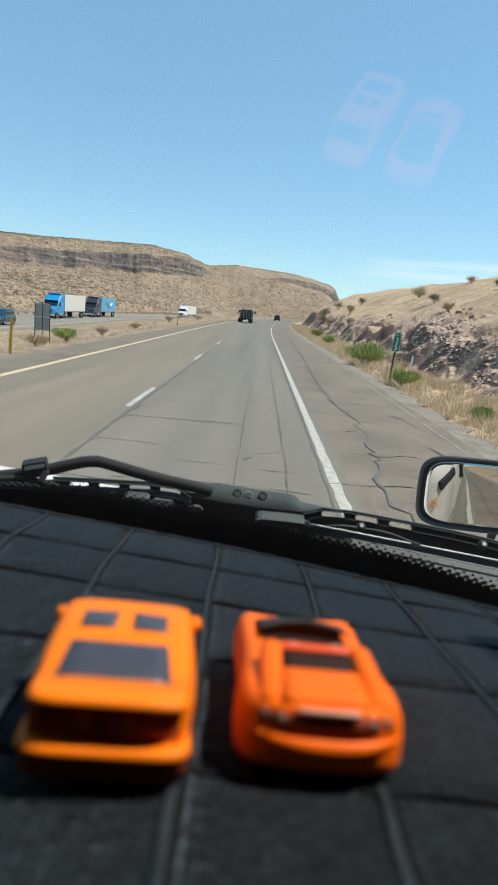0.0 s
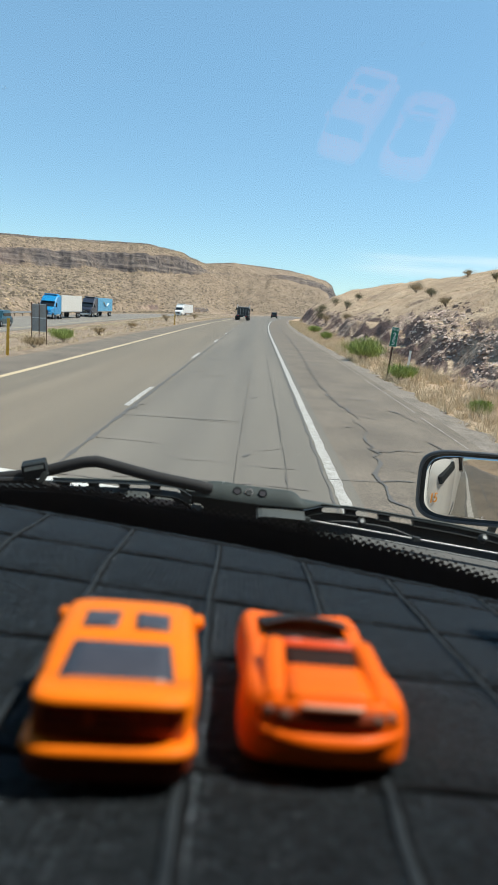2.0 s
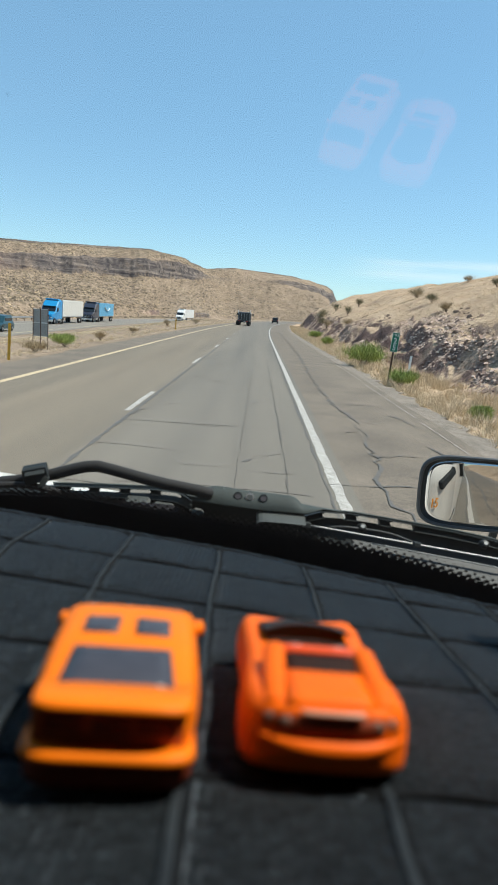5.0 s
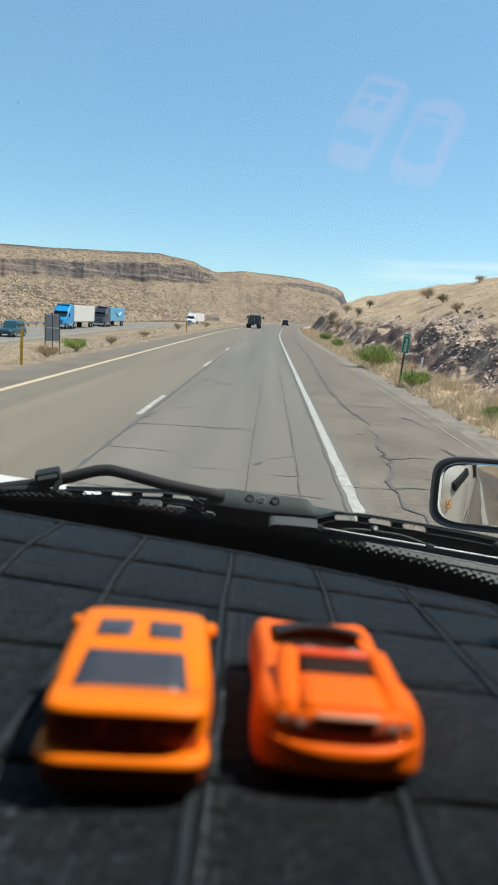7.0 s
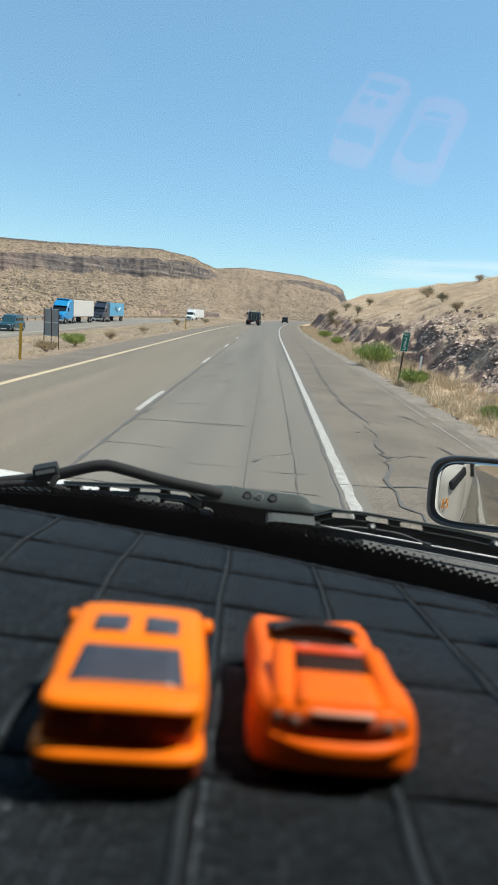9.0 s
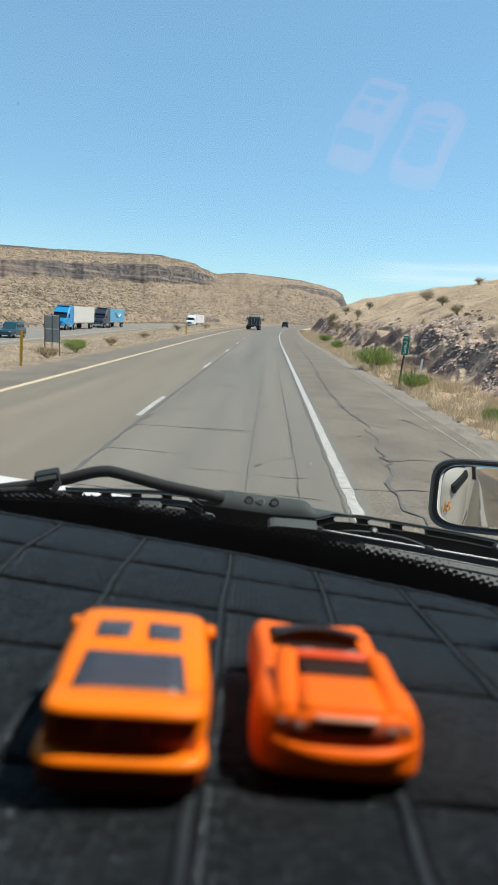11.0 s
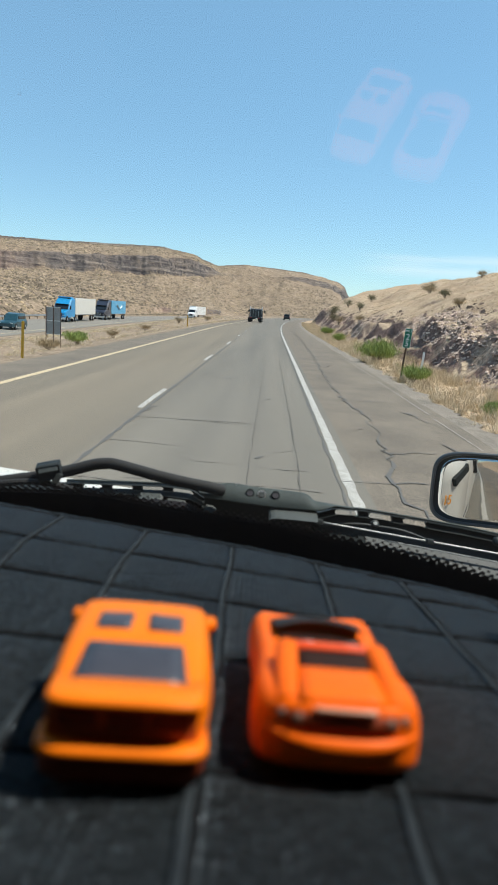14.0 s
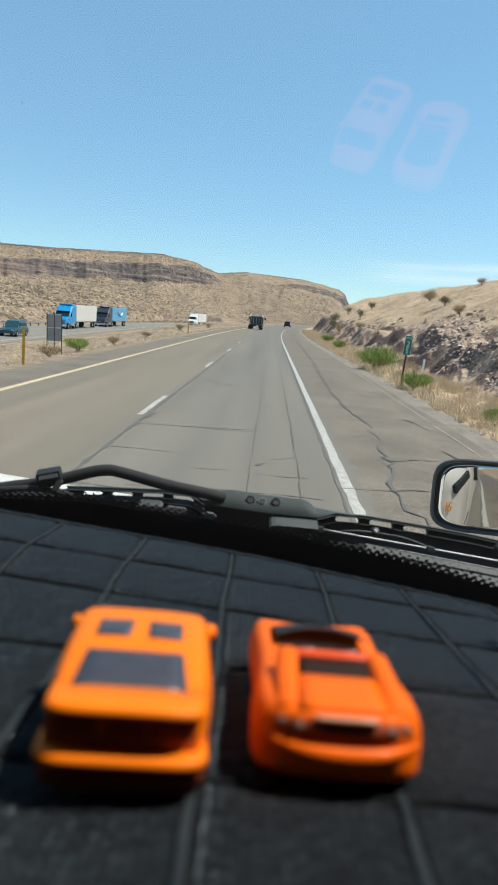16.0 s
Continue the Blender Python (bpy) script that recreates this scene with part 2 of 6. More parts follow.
GROUND = ground_material()
WHITE_PAINT = material("white_paint", (0.80, 0.80, 0.78), (0.72, 0.72, 0.69), 1.5, 20, 0.35, coat=0.4)
CREAM_PAINT = material("cream_paint", (0.70, 0.675, 0.61), (0.62, 0.595, 0.535), 1.5, 20, 0.4, coat=0.3)
BLACK_PAINT = material("black_paint", (0.022, 0.024, 0.026), (0.015, 0.016, 0.018), 2, 20, 0.35, coat=0.3)
BLUE_PAINT = material("blue_paint", (0.008, 0.27, 0.55), (0.008, 0.22, 0.46), 2, 20, 0.35, coat=0.3)
PALE_BLUE = material("pale_blue_paint", (0.11, 0.36, 0.54), (0.09, 0.31, 0.48), 2, 20, 0.45)
NAVY = material("navy_paint", (0.03, 0.035, 0.055), (0.02, 0.025, 0.04), 2, 20, 0.35, coat=0.3)
TEAL = material("teal_paint", (0.012, 0.055, 0.070), (0.010, 0.042, 0.055), 2, 20, 0.35, coat=0.3)
RED_LAMP = material("red_lamp", (0.5, 0.02, 0.02), (0.4, 0.015, 0.015), 5, 40, 0.3)
CHROME = material("bright_metal", (0.7, 0.7, 0.7), (0.55, 0.55, 0.55), 6, 60, 0.28, metal=1.0)
STEEL = material("galvanised_steel", (0.42, 0.42, 0.41), (0.30, 0.30, 0.29), 4, 40, 0.5, metal=0.7)
DULL_STEEL = material("dull_strip", (0.21, 0.22, 0.216), (0.14, 0.149, 0.146), 6, 60, 0.55, metal=0.4)
DARK_GLASS = material("dark_glass", (0.02, 0.025, 0.03), (0.015, 0.02, 0.025), 2, 10, 0.08)
RUBBER = material("rubber", (0.022, 0.022, 0.022), (0.014, 0.014, 0.014), 12, 90, 0.85)
BLACK_PLASTIC = material("black_plastic", (0.024, 0.030, 0.031), (0.016, 0.020, 0.021), 20, 300, 0.6, 0.3, bump_far=0.0006, spec=0.22)
PALE_PLASTIC = material("pale_plastic", (0.050, 0.058, 0.053), (0.034, 0.039, 0.036), 18, 220, 0.6, 0.3, bump_far=0.0006)
SLATE_PLASTIC = material("slate_plastic", (0.026, 0.034, 0.040), (0.018, 0.024, 0.029), 20, 300, 0.5, 0.3, bump_far=0.0006, spec=0.4)
GREY_PLASTIC = material("grey_plastic", (0.033, 0.040, 0.038), (0.021, 0.025, 0.024), 18, 220, 0.6, 0.3, bump_far=0.0006)
PLATE = material("worn_plate", (0.056, 0.069, 0.065), (0.038, 0.048, 0.045), 30, 260, 0.7, 0.3, spec=0.25, bump_far=0.0006)
FELT = material("dash_mat_felt", (0.0066, 0.0092, 0.0106), (0.0022, 0.0031, 0.0036), 70, 430, 0.98, 1.0, mix2=0.6, spec=0.15, bump_far=0.0018, spread=0.08)
nap = FELT.node_tree.nodes["Principled BSDF"]
# the felt's fine ribs run ahead along the seams
weave = FELT.node_tree
ribs, rib_at, pile = weave.nodes.new("ShaderNodeTexWave"), weave.nodes.new("ShaderNodeTexCoord"), weave.nodes.new("ShaderNodeMath")
ribs.bands_direction = "X"
ribs.inputs["Scale"].default_value, ribs.inputs["Distortion"].default_value, ribs.inputs["Detail Scale"].default_value = 135.0, 1.5, 1.5
pile.operation = "MULTIPLY_ADD"
pile.inputs[1].default_value = 0.18
relief = nap.inputs["Normal"].links[0].from_node
weave.links.new(rib_at.outputs["Object"], ribs.inputs["Vector"]), weave.links.new(ribs.outputs["Fac"], pile.inputs[0])
weave.links.new(relief.inputs["Height"].links[0].from_socket, pile.inputs[2]), weave.links.new(pile.outputs[0], relief.inputs["Height"])
nap.inputs["Sheen Weight"].default_value, nap.inputs["Sheen Roughness"].default_value, nap.inputs["Sheen Tint"].default_value = 0.50, 0.25, (0.62, 0.78, 0.90, 1)
FELT_SEAM = material("dash_mat_thread", (0.009, 0.010, 0.011), (0.006, 0.0066, 0.0075), 90, 900, 0.95, 0.4, spec=0.1, bump_far=0.0004)
FELT_WELT = material("dash_mat_welt", (0.028, 0.035, 0.039), (0.014, 0.018, 0.021), 90, 900, 0.95, 0.4, spec=0.1, bump_far=0.0004)
TOY_LAMP = material("toy_lamp", (0.14, 0.070, 0.042), (0.10, 0.048, 0.03), 60, 500, 0.5)
TRIM = material("cab_trim", (0.035, 0.034, 0.033), (0.022, 0.022, 0.021), 5, 120, 0.8, 0.3, bump_far=0.001)
# near-black that stands for shade under the cowl, lifted slightly for glare
GAP_SHADE = material("shaded_black", (0.020, 0.019, 0.022), (0.014, 0.014, 0.016), 20, 200, 0.9, spec=0.05)
# ceramic black, its colour raised to stand in for veiling glare
FRIT = material("black_ceramic", (0.056, 0.052, 0.058), (0.044, 0.041, 0.046), 20, 200, 0.5, spec=0.2)
ORANGE_A = material("orange_enamel", (0.80, 0.175, 0.003), (0.76, 0.160, 0.003), 60, 500, 0.46, coat=0.05, spec=0.12)
ORANGE_B = material("red_orange_enamel", (0.77, 0.124, 0.002), (0.73, 0.110, 0.002), 60, 500, 0.48, coat=0.05, spec=0.12)
# orange enamel darkened by colour for the shade under the coupe's spoiler
TOY_SHADED_RED = material("toy_shaded_red", (0.46, 0.085, 0.016), (0.38, 0.070, 0.013), 60, 500, 0.6, spec=0.15)
TOY_GLASS = material("smoked_plastic", (0.050, 0.050, 0.060), (0.030, 0.030, 0.038), 45, 300, 0.35)
# deeper red with the shade of the tails and valances put in
TOY_SHADED_TAIL = material("toy_shaded_tail", (0.20, 0.034, 0.010), (0.15, 0.025, 0.008), 60, 500, 0.6, spec=0.15)
TOY_SCREEN = material("smoked_screen", (0.030, 0.027, 0.030), (0.020, 0.018, 0.020), 45, 300, 0.5, spec=0.3)
TOY_SCREEN.node_tree.nodes["Principled BSDF"].inputs["Alpha"].default_value = 0.94
TOY_RED = material("toy_red_enamel", (0.66, 0.070, 0.008), (0.58, 0.058, 0.007), 60, 500, 0.42, coat=0.1, spec=0.2)
# pale tone for a highlight painted on the roadster's tail
TOY_GLINT = material("toy_painted_glint", (0.50, 0.26, 0.16), (0.40, 0.20, 0.12), 60, 400, 0.35)
# black plastic with the bodies' orange bounce light mixed into its colour
TOY_BOUNCE_BLACK = material("toy_bounce_black", (0.024, 0.009, 0.005), (0.016, 0.007, 0.005), 60, 500, 0.7, spec=0.15)
SIGN_GREEN = material("sign_green", (0.01, 0.17, 0.10), (0.008, 0.145, 0.085), 3, 40, 0.5)
SIGN_WHITE = material("sign_white", (0.82, 0.84, 0.80), (0.76, 0.78, 0.74), 3, 40, 0.5)
SIGN_BACK = material("dull_aluminium", (0.36, 0.36, 0.34), (0.27, 0.27, 0.25), 4, 40, 0.6)
POST_YELLOW = material("post_yellow", (0.65, 0.36, 0.03), (0.55, 0.30, 0.03), 3, 30, 0.6)
POST_BROWN = material("rusty_steel", (0.12, 0.065, 0.04), (0.08, 0.045, 0.03), 8, 60, 0.8)
MIRROR = material("mirror_silver", (0.54, 0.535, 0.515), (0.51, 0.505, 0.49), 1, 5, 0.02, metal=1.0)
AMBER = material("amber_lettering", (0.85, 0.33, 0.02), (0.8, 0.3, 0.02), 9, 60, 0.5)


def pane_material(gloss):
    m = bpy.data.materials.new("windscreen_glass")
    m.use_nodes = True
    t = m.node_tree
    t.nodes.remove(t.nodes["Principled BSDF"])
    a, g, x = t.nodes.new("ShaderNodeBsdfTransparent"), t.nodes.new("ShaderNodeBsdfGlossy"), t.nodes.new("ShaderNodeMixShader")
    a.inputs[0].default_value = (0.97, 0.985, 0.98, 1)
    g.inputs["Roughness"].default_value = 0.015
    x.inputs[0].default_value = gloss
    t.links.new(a.outputs[0], x.inputs[1]), t.links.new(g.outputs[0], x.inputs[2])
    t.links.new(x.outputs[0], t.nodes["Material Output"].inputs[0])
    return m


GLASS_IN, GLASS_OUT = pane_material(0.075), pane_material(0.0)


# ---- mesh helpers ----
def box(bm, x, y, z, sx, sy, sz, bevel=0.0, turn=0.0, tilt=None):
    """A box by its centre and full sizes, its edges rounded off, turned about z (degrees)."""
    m = pose(x, y, z, 0, 0, turn) if tilt is None else pose(x, y, z, *tilt)
    made = bmesh.ops.create_cube(bm, size=1, matrix=m @ Matrix.Diagonal((sx, sy, sz, 1)))
    if bevel:
        edges = list({e for v in made["verts"] for e in v.link_edges})
        bmesh.ops.bevel(bm, geom=edges, offset=bevel, segments=2, affect="EDGES", profile=0.6)


def rod(bm, a, b, r, r2=None, seg=12):
    a, b = Vector(a), Vector(b)
    m = Matrix.Translation((a + b) / 2) @ (b - a).to_track_quat("Z", "Y").to_matrix().to_4x4()
    bmesh.ops.create_cone(bm, cap_ends=True, segments=seg, radius1=r, radius2=r if r2 is None else r2, depth=(b - a).length, matrix=m)


def loft(bm, rings, caps=True):
    vs = [[bm.verts.new(p) for p in ring] for ring in rings]
    k = len(vs[0])
    for a, b in zip(vs, vs[1:]):
        for i in range(k):
            bm.faces.new((a[i], a[(i + 1) % k], b[(i + 1) % k], b[i]))
    if caps:
        bm.faces.new(vs[0][::-1]), bm.faces.new(vs[-1])


def sweep(bm, path, half_w, half_h, seg=8, up=(0, 0, 1)):
    """A rounded bar of elliptic section along a path."""
    path = [Vector(p) for p in path]
    rings = []
    for i, p in enumerate(path):
        d = (path[min(i + 1, len(path) - 1)] - path[max(i - 1, 0)]).normalized()
        side = d.cross(Vector(up)).normalized()
        top = side.cross(d)
        rings.append([p + side * (half_w * math.cos(2 * math.pi * j / seg)) + top * (half_h * math.sin(2 * math.pi * j / seg)) for j in range(seg)])
    loft(bm, rings)


def smooth_path(points, steps=6):
    """A smooth curve through points."""
    pts = [Vector(p) for p in points]
    out = []
    for i in range(len(pts) - 1):
        p0, p1, p2, p3 = pts[max(i - 1, 0)], pts[i], pts[i + 1], pts[min(i + 2, len(pts) - 1)]
        for k in range(steps):
            s = k / steps
            out.append(0.5 * (2 * p1 + (p2 - p0) * s + (2 * p0 - 5 * p1 + 4 * p2 - p3) * s * s + (3 * p1 - p0 - 3 * p2 + p3) * s ** 3))
    return out + [pts[-1]]


def link(name, bm, mat, smooth=False):
    me = bpy.data.meshes.new(name)
    bmesh.ops.recalc_face_normals(bm, faces=bm.faces)
    bm.to_mesh(me)
    bm.free()
    for m in (mat if isinstance(mat, (list, tuple)) else [mat]):
        me.materials.append(m)
    if smooth:
        for p in me.polygons:
            p.use_smooth = True
    return new(name, me)


def part(name, bm, mat, parent, label="", smooth=False):
    """One mesh object under a thing or a part."""
    ob = link(name, bm, mat, smooth)
    ob.parent = parent
    return tagged(ob, label)


def thing(name, m, label, category, group="", kind=""):
    ob = new(name)
    ob.empty_display_size = 0.05
    ob.matrix_world = m
    return tagged(ob, label, category, group, kind)


def arrays(name, verts, faces, mat, smooth=False):
    me = bpy.data.meshes.new(name)
    me.from_pydata(verts, [], faces)
    me.update()
    for m in (mat if isinstance(mat, (list, tuple)) else [mat]):
        me.materials.append(m)
    if smooth:
        me.polygons.foreach_set("use_smooth", [True] * len(me.polygons))
    return new(name, me)


def lettering(name, body, size, mat, parent, m, label="", depth=0.002):
    cu = bpy.data.curves.new(name, "FONT")
    cu.body, cu.size, cu.extrude, cu.align_x, cu.align_y = body, size, depth, "CENTER", "CENTER"
    tmp = bpy.data.objects.new(name, cu)
    scene.collection.objects.link(tmp)
    me = bpy.data.meshes.new_from_object(tmp.evaluated_get(bpy.context.evaluated_depsgraph_get()))
    bpy.data.objects.remove(tmp)
    me.materials.clear(), me.materials.append(mat)
    ob = new(name, me)
    ob.parent, ob.matrix_local = parent, m
    return tagged(ob, label)


# ---- the lie of the land ----
LATTICE = np.random.RandomState(7).rand(257, 257)


def value_noise(x, y):
    xi, yi = np.floor(x).astype(int), np.floor(y).astype(int)
    fx, fy = x - xi, y - yi
    fx, fy = fx * fx * (3 - 2 * fx), fy * fy * (3 - 2 * fy)
    a, b = LATTICE[xi % 256, yi % 256], LATTICE[(xi + 1) % 256, yi % 256]
    c, d = LATTICE[xi % 256, (yi + 1) % 256], LATTICE[(xi + 1) % 256, (yi + 1) % 256]
    return (a * (1 - fx) + b * fx) * (1 - fy) + (c * (1 - fx) + d * fx) * fy - 0.5


def fbm(x, y, octaves=4):
    return sum(value_noise(x * 2 ** k + 17.3 * k, y * 2 ** k + 5.1 * k) / 2 ** k for k in range(octaves))


def bend(y):
    """How far the road has swung to the right at y metres ahead."""
    d = np.clip(np.asarray(y, float) - 50.0, 0, 400.0)
    return d * d / 3400.0 + np.maximum(np.asarray(y, float) - 450.0, 0) * 0.235


def apart(y):
    """How far the opposite carriageway has drawn away to the left."""
    return 0.06 * (np.clip(np.asarray(y, float), 50, 150) - 50)


OPP_NEAR, OPP_FAR, OPP_Z = -25.0, -37.2, -2.05      # the opposite carriageway lies lower, beyond a wide median


def ease(a, b, x):
    s = np.clip((x - a) / (b - a), 0, 1)
    return s * s * (3 - 2 * s)


def land(x, y, bare=False):
    """The height of the ground, or with bare how far it is naked cliff (0 to 1)."""
    x, y = np.asarray(x, float), np.asarray(y, float)
    s, r = x - bend(y), np.hypot(x, y)
    s2 = s + apart(y)
    az = np.degrees(np.arctan2(x, y))
    # the corridor of the two carriageways, with a rough median between them
    z = -0.07 + 0.10 * fbm(x * 0.35, y * 0.35) * ease(7.8, 9.5, np.abs(s + 0.5)) * (1 - ease(-23.6, -24.4, s2) * ease(-39.0, -38.2, s2))
    z = z - 0.22 * np.exp(-((s + 10.2) / 0.9) ** 2) + OPP_Z * ease(-9.5, -24.2, s2)
    # the cutting on the right
    rough = fbm(s * 0.22 + 9, y * 0.10, 4)
    foot = 6.8 + 1.5 * fbm(y * 0.08, y * 0 + 3.3, 3)
    cut = 2.7 + 1.9 * fbm(y * 0.06 + 4, y * 0 + 1.7, 3)
    crag = fbm(s * 0.9 + y * 0.15, y * 0.45, 4)
    wall = ease(0.0, 1.0, (s - foot) / 3.1 + 0.22 * crag)
    rise = np.clip((s - foot - 2.6) / 19.0, 0, 1)
    bank = cut * wall + 6.3 * (1 - (1 - rise) ** 1.6) + rough * 0.9 * ease(8, 14, s) + 0.32 * crag * ease(0.05, 0.5, wall) * (1 - ease(0.7, 1.3, (s - foot) / 3.4))
    z = z + np.where(s > 5.5, bank * ease(5.5, 6.6, s), 0)
    # the mesa on the left and ahead: scree, a dark band of cliff, a gentler cap
    rim = np.interp(az, [-90, -40, -24, -10, -6, -2, 3, 6.4, 9], [260, 330, 400, 480, 540, 640, 700, 740, 760])
    crest = np.interp(az, [-90, -40, -24, -17, -10.5, -7.2, -6.7, -5.3, -2.7, 2.5, 5.9, 6.5, 6.9, 9.5], [3.0, 4.2, 4.56, 4.77, 5.0, 4.5, 4.2, 3.74, 4.03, 3.74, 3.08, 2.7, 1.9, 0.6])
    low = np.interp(az, [-90, -24, -14.4, -8.3, -5.0, 0, 2.5, 4.5, 5.5, 6.3, 7], [1.5, 1.95, 2.45, 2.5, 2.8, 2.9, 2.9, 2.55, 2.3, 1.9, 0.9])
    high = np.interp(az, [-90, -24, -14, -7, -5.0, 0, 2.5, 4.5, 5.6, 6.3, 7], [2.6, 3.35, 3.95, 4.0, 3.1, 3.1, 3.35, 3.1, 2.85, 2.4, 1.0])
    start = np.where(az < -4, 46.0 / np.maximum(np.sin(np.radians(np.clip(-az, 4.0, 60))), 0.02), 340.0)
    start = np.minimum(start, np.interp(az, [-12, -6, -3], [285, 290, 342]))
    wob = 1 + 0.035 * fbm(az * 0.30 + 20, r * 0.004, 2)
    flute = 10.0 * fbm(az * 0.55 + 3, r * 0 + 6.0, 3) + 1.5 * fbm(az * 3.2 + 1, r * 0 + 2.0, 3)
    r1 = rim * 0.82 * wob + flute
    r2, r3 = r1 + 11, np.maximum(rim, r1 + 30)
    z1 = 2.07 + r1 * np.tan(np.radians(low))
    z2 = 2.07 + r2 * np.tan(np.radians(high))
    z3 = 2.07 + r3 * np.tan(np.radians(crest))
    u = np.clip((r - start) / np.maximum(r1 - start, 20), 0, 1) * np.maximum(ease(-39, -52, s2), ease(322, 350, r))
    k = np.clip((r - r1) / 11.0 + 0.10 * fbm(az * 2.0, r * 0 + 9.0, 3), 0, 1)
    steps = (np.floor(k * 3) + ease(0.0, 0.55, k * 3 % 1)) / 3
    w = np.clip((r - r2) / np.maximum(r3 - r2, 10), 0, 1)
    mesa = z1 * u ** 1.25 + (z2 - z1) * np.where(k < 1, steps, 1) + (z3 - z2 - 1.6) * (1 - (1 - w) ** 1.7) + 1.6 * ease(0.955, 0.965, w)
    gully = fbm(az * 0.9, r * 0.012, 4) * 2.2 * ease(0.1, 0.7, u) * (1 - 0.88 * ease(0.5, 0.95, w)) + fbm(x * 0.09, y * 0.09, 3) * 1.6 * ease(0.02, 0.3, u) * (1 - 0.75 * ease(0.4, 0.9, w))
    mesa = mesa + gully
    if bare:
        band = (0.92 + 0.4 * fbm(az * 1.3, r * 0.2, 3)) * ease(-0.02, 0.06, (r - r1) / 11.0 + 0.12 * fbm(az * 2.5, r * 0 + 4.0, 3)) * ease(1.12, 1.0, (r - r1) / 11.0) * ease(0.15, 0.45, high - low)
        return np.where((u > 0.5) & (az < 8), np.maximum(band, ease(0.94, 0.955, w) * ease(1.0, 0.985, w)), 0.0)
    on = (u > 0) & (az < 9.5) & (az > -120) & (s2 < -40 + 50 * (r > 330))
    z = np.where(on, mesa * ease(0, 0.04, u) + z * (1 - ease(0, 0.10, u)), z)
    # low hills elsewhere towards the horizon
    z = z + ease(900, 2500, r) * 26 * (0.6 + fbm(x * 0.0012, y * 0.0012, 3)) * (az > 5)
    # a far table mountain in the gap beyond the cutting
    table = 1150 * np.tan(np.radians(np.interp(az, [5.6, 6.4, 7.4, 9.0, 12, 18, 26], [0.7, 1.55, 1.75, 2.25, 2.6, 3.0, 2.4])))
    table = table * (0.55 * ease(880, 1110, r) + 0.45 * ease(1112, 1124, r + 26 * fbm(az * 0.8, r * 0 + 2.0, 4))) * ease(5.2, 6.0, az) * ease(40, 30, az)
    z = np.where((r > 880) & (az > 5.2) & (az < 40), np.maximum(z, table), z)
    return z


def ground_sheet():
    th = np.radians(np.concatenate([np.arange(-180, -36, 3.0), np.arange(-36, 36, 0.125), np.arange(36, 180, 3.0)]))
    rr = [2.0]
    for limit, ratio, step in ((8, 1.10, 0), (80, 1.0125, 0), (250, 1.018, 0), (300, 1, 1.6), (470, 1, 1.0), (620, 1, 1.5), (760, 1, 3.0), (4600, 1.09, 0)):
        while rr[-1] < limit:
            rr.append(rr[-1] * ratio + step)
    rr = np.array(rr)
    T, Rr = np.meshgrid(th, rr)
    X, Y = Rr * np.sin(T), Rr * np.cos(T)
    Z = land(X, Y)
    n, k = len(rr), len(th)
    verts = np.stack([X, Y, Z], -1).reshape(-1, 3).tolist()
    idx = np.arange(n * k).reshape(n, k)
    a, b = idx[:-1], idx[1:]
    nxt = np.roll(idx, -1, axis=1)
    faces = np.stack([a, nxt[:-1], nxt[1:], b], -1).reshape(-1, 4)[:, ::-1].tolist()
    verts.append((0, 0, -0.07))
    faces += [(int(idx[0, (i + 1) % k]), int(idx[0, i]), n * k) for i in range(k)]
    sheet = arrays("ground", verts, faces, GROUND, True)
    sheet.data.attributes.new("bare_rock", "FLOAT", "POINT").data.foreach_set("value", np.append(land(X, Y, True).ravel(), 0.0).astype(np.float32))
    return tagged(sheet, "tan desert ground with rocky slopes and a mesa", "ground", kind="structure")


ground_sheet()


def ribbon(bm, left, right, y0, y1, step, z, edge=0.0, seed=1, aside=None):
    """A strip along the road between two offsets, its edges slightly ragged."""
    rnd = random.Random(seed)
    prev, y = None, y0
    while y <= y1 + 1e-6:
        x = float(bend(y)) - (float(aside(y)) if aside else 0.0)
        row = [bm.verts.new((x + left + rnd.uniform(-edge, edge), y, z)), bm.verts.new((x + right + rnd.uniform(-edge, edge), y, z))]
        if prev:
            bm.faces.new((prev[0], prev[1], row[1], row[0]))
        prev, y = row, y + step
    return bm


def slab(bm, left, right, y0, y1, top, thick, step=4.0, ragged_left=0.0, ragged_right=0.0, seed=3, aside=None):
    rnd = random.Random(seed)
    rings, y = [], y0
    while y <= y1:
        x = float(bend(y)) - (float(aside(y)) if aside else 0.0)
        l, r = x + left + rnd.uniform(-1, 1) * ragged_left, x + right + rnd.uniform(-1, 1) * ragged_right
        rings.append([(l, y, top), (r, y, top), (r + 0.05, y, top - thick), (l - 0.05, y, top - thick)])
        y += step
    loft(bm, rings)
    return bm


road = tagged(link("road", slab(bmesh.new(), -6.35, 1.36, -80, 620, 0.0, 0.2), ASPHALT), "worn grey two-lane highway carriageway of old asphalt", "road", kind="structure")
part("shoulder", slab(bmesh.new(), 1.34, 4.1, -80, 620, -0.006, 0.2, 2.0, 0.0, 0.05), SHOULDER, road, "cracked brownish asphalt shoulder")
part("shoulder", slab(bmesh.new(), -7.8, -6.33, -80, 620, -0.006, 0.2, 1.0, 0.10, 0.0), SHOULDER, road, "narrow brownish asphalt shoulder")
part("gravel_edge", slab(bmesh.new(), 3.9, 4.78, -80, 300, -0.025, 0.2, 0.4, 0.02, 0.24), PALE_GRAVEL, road, "pale crumbled gravel along the shoulder")
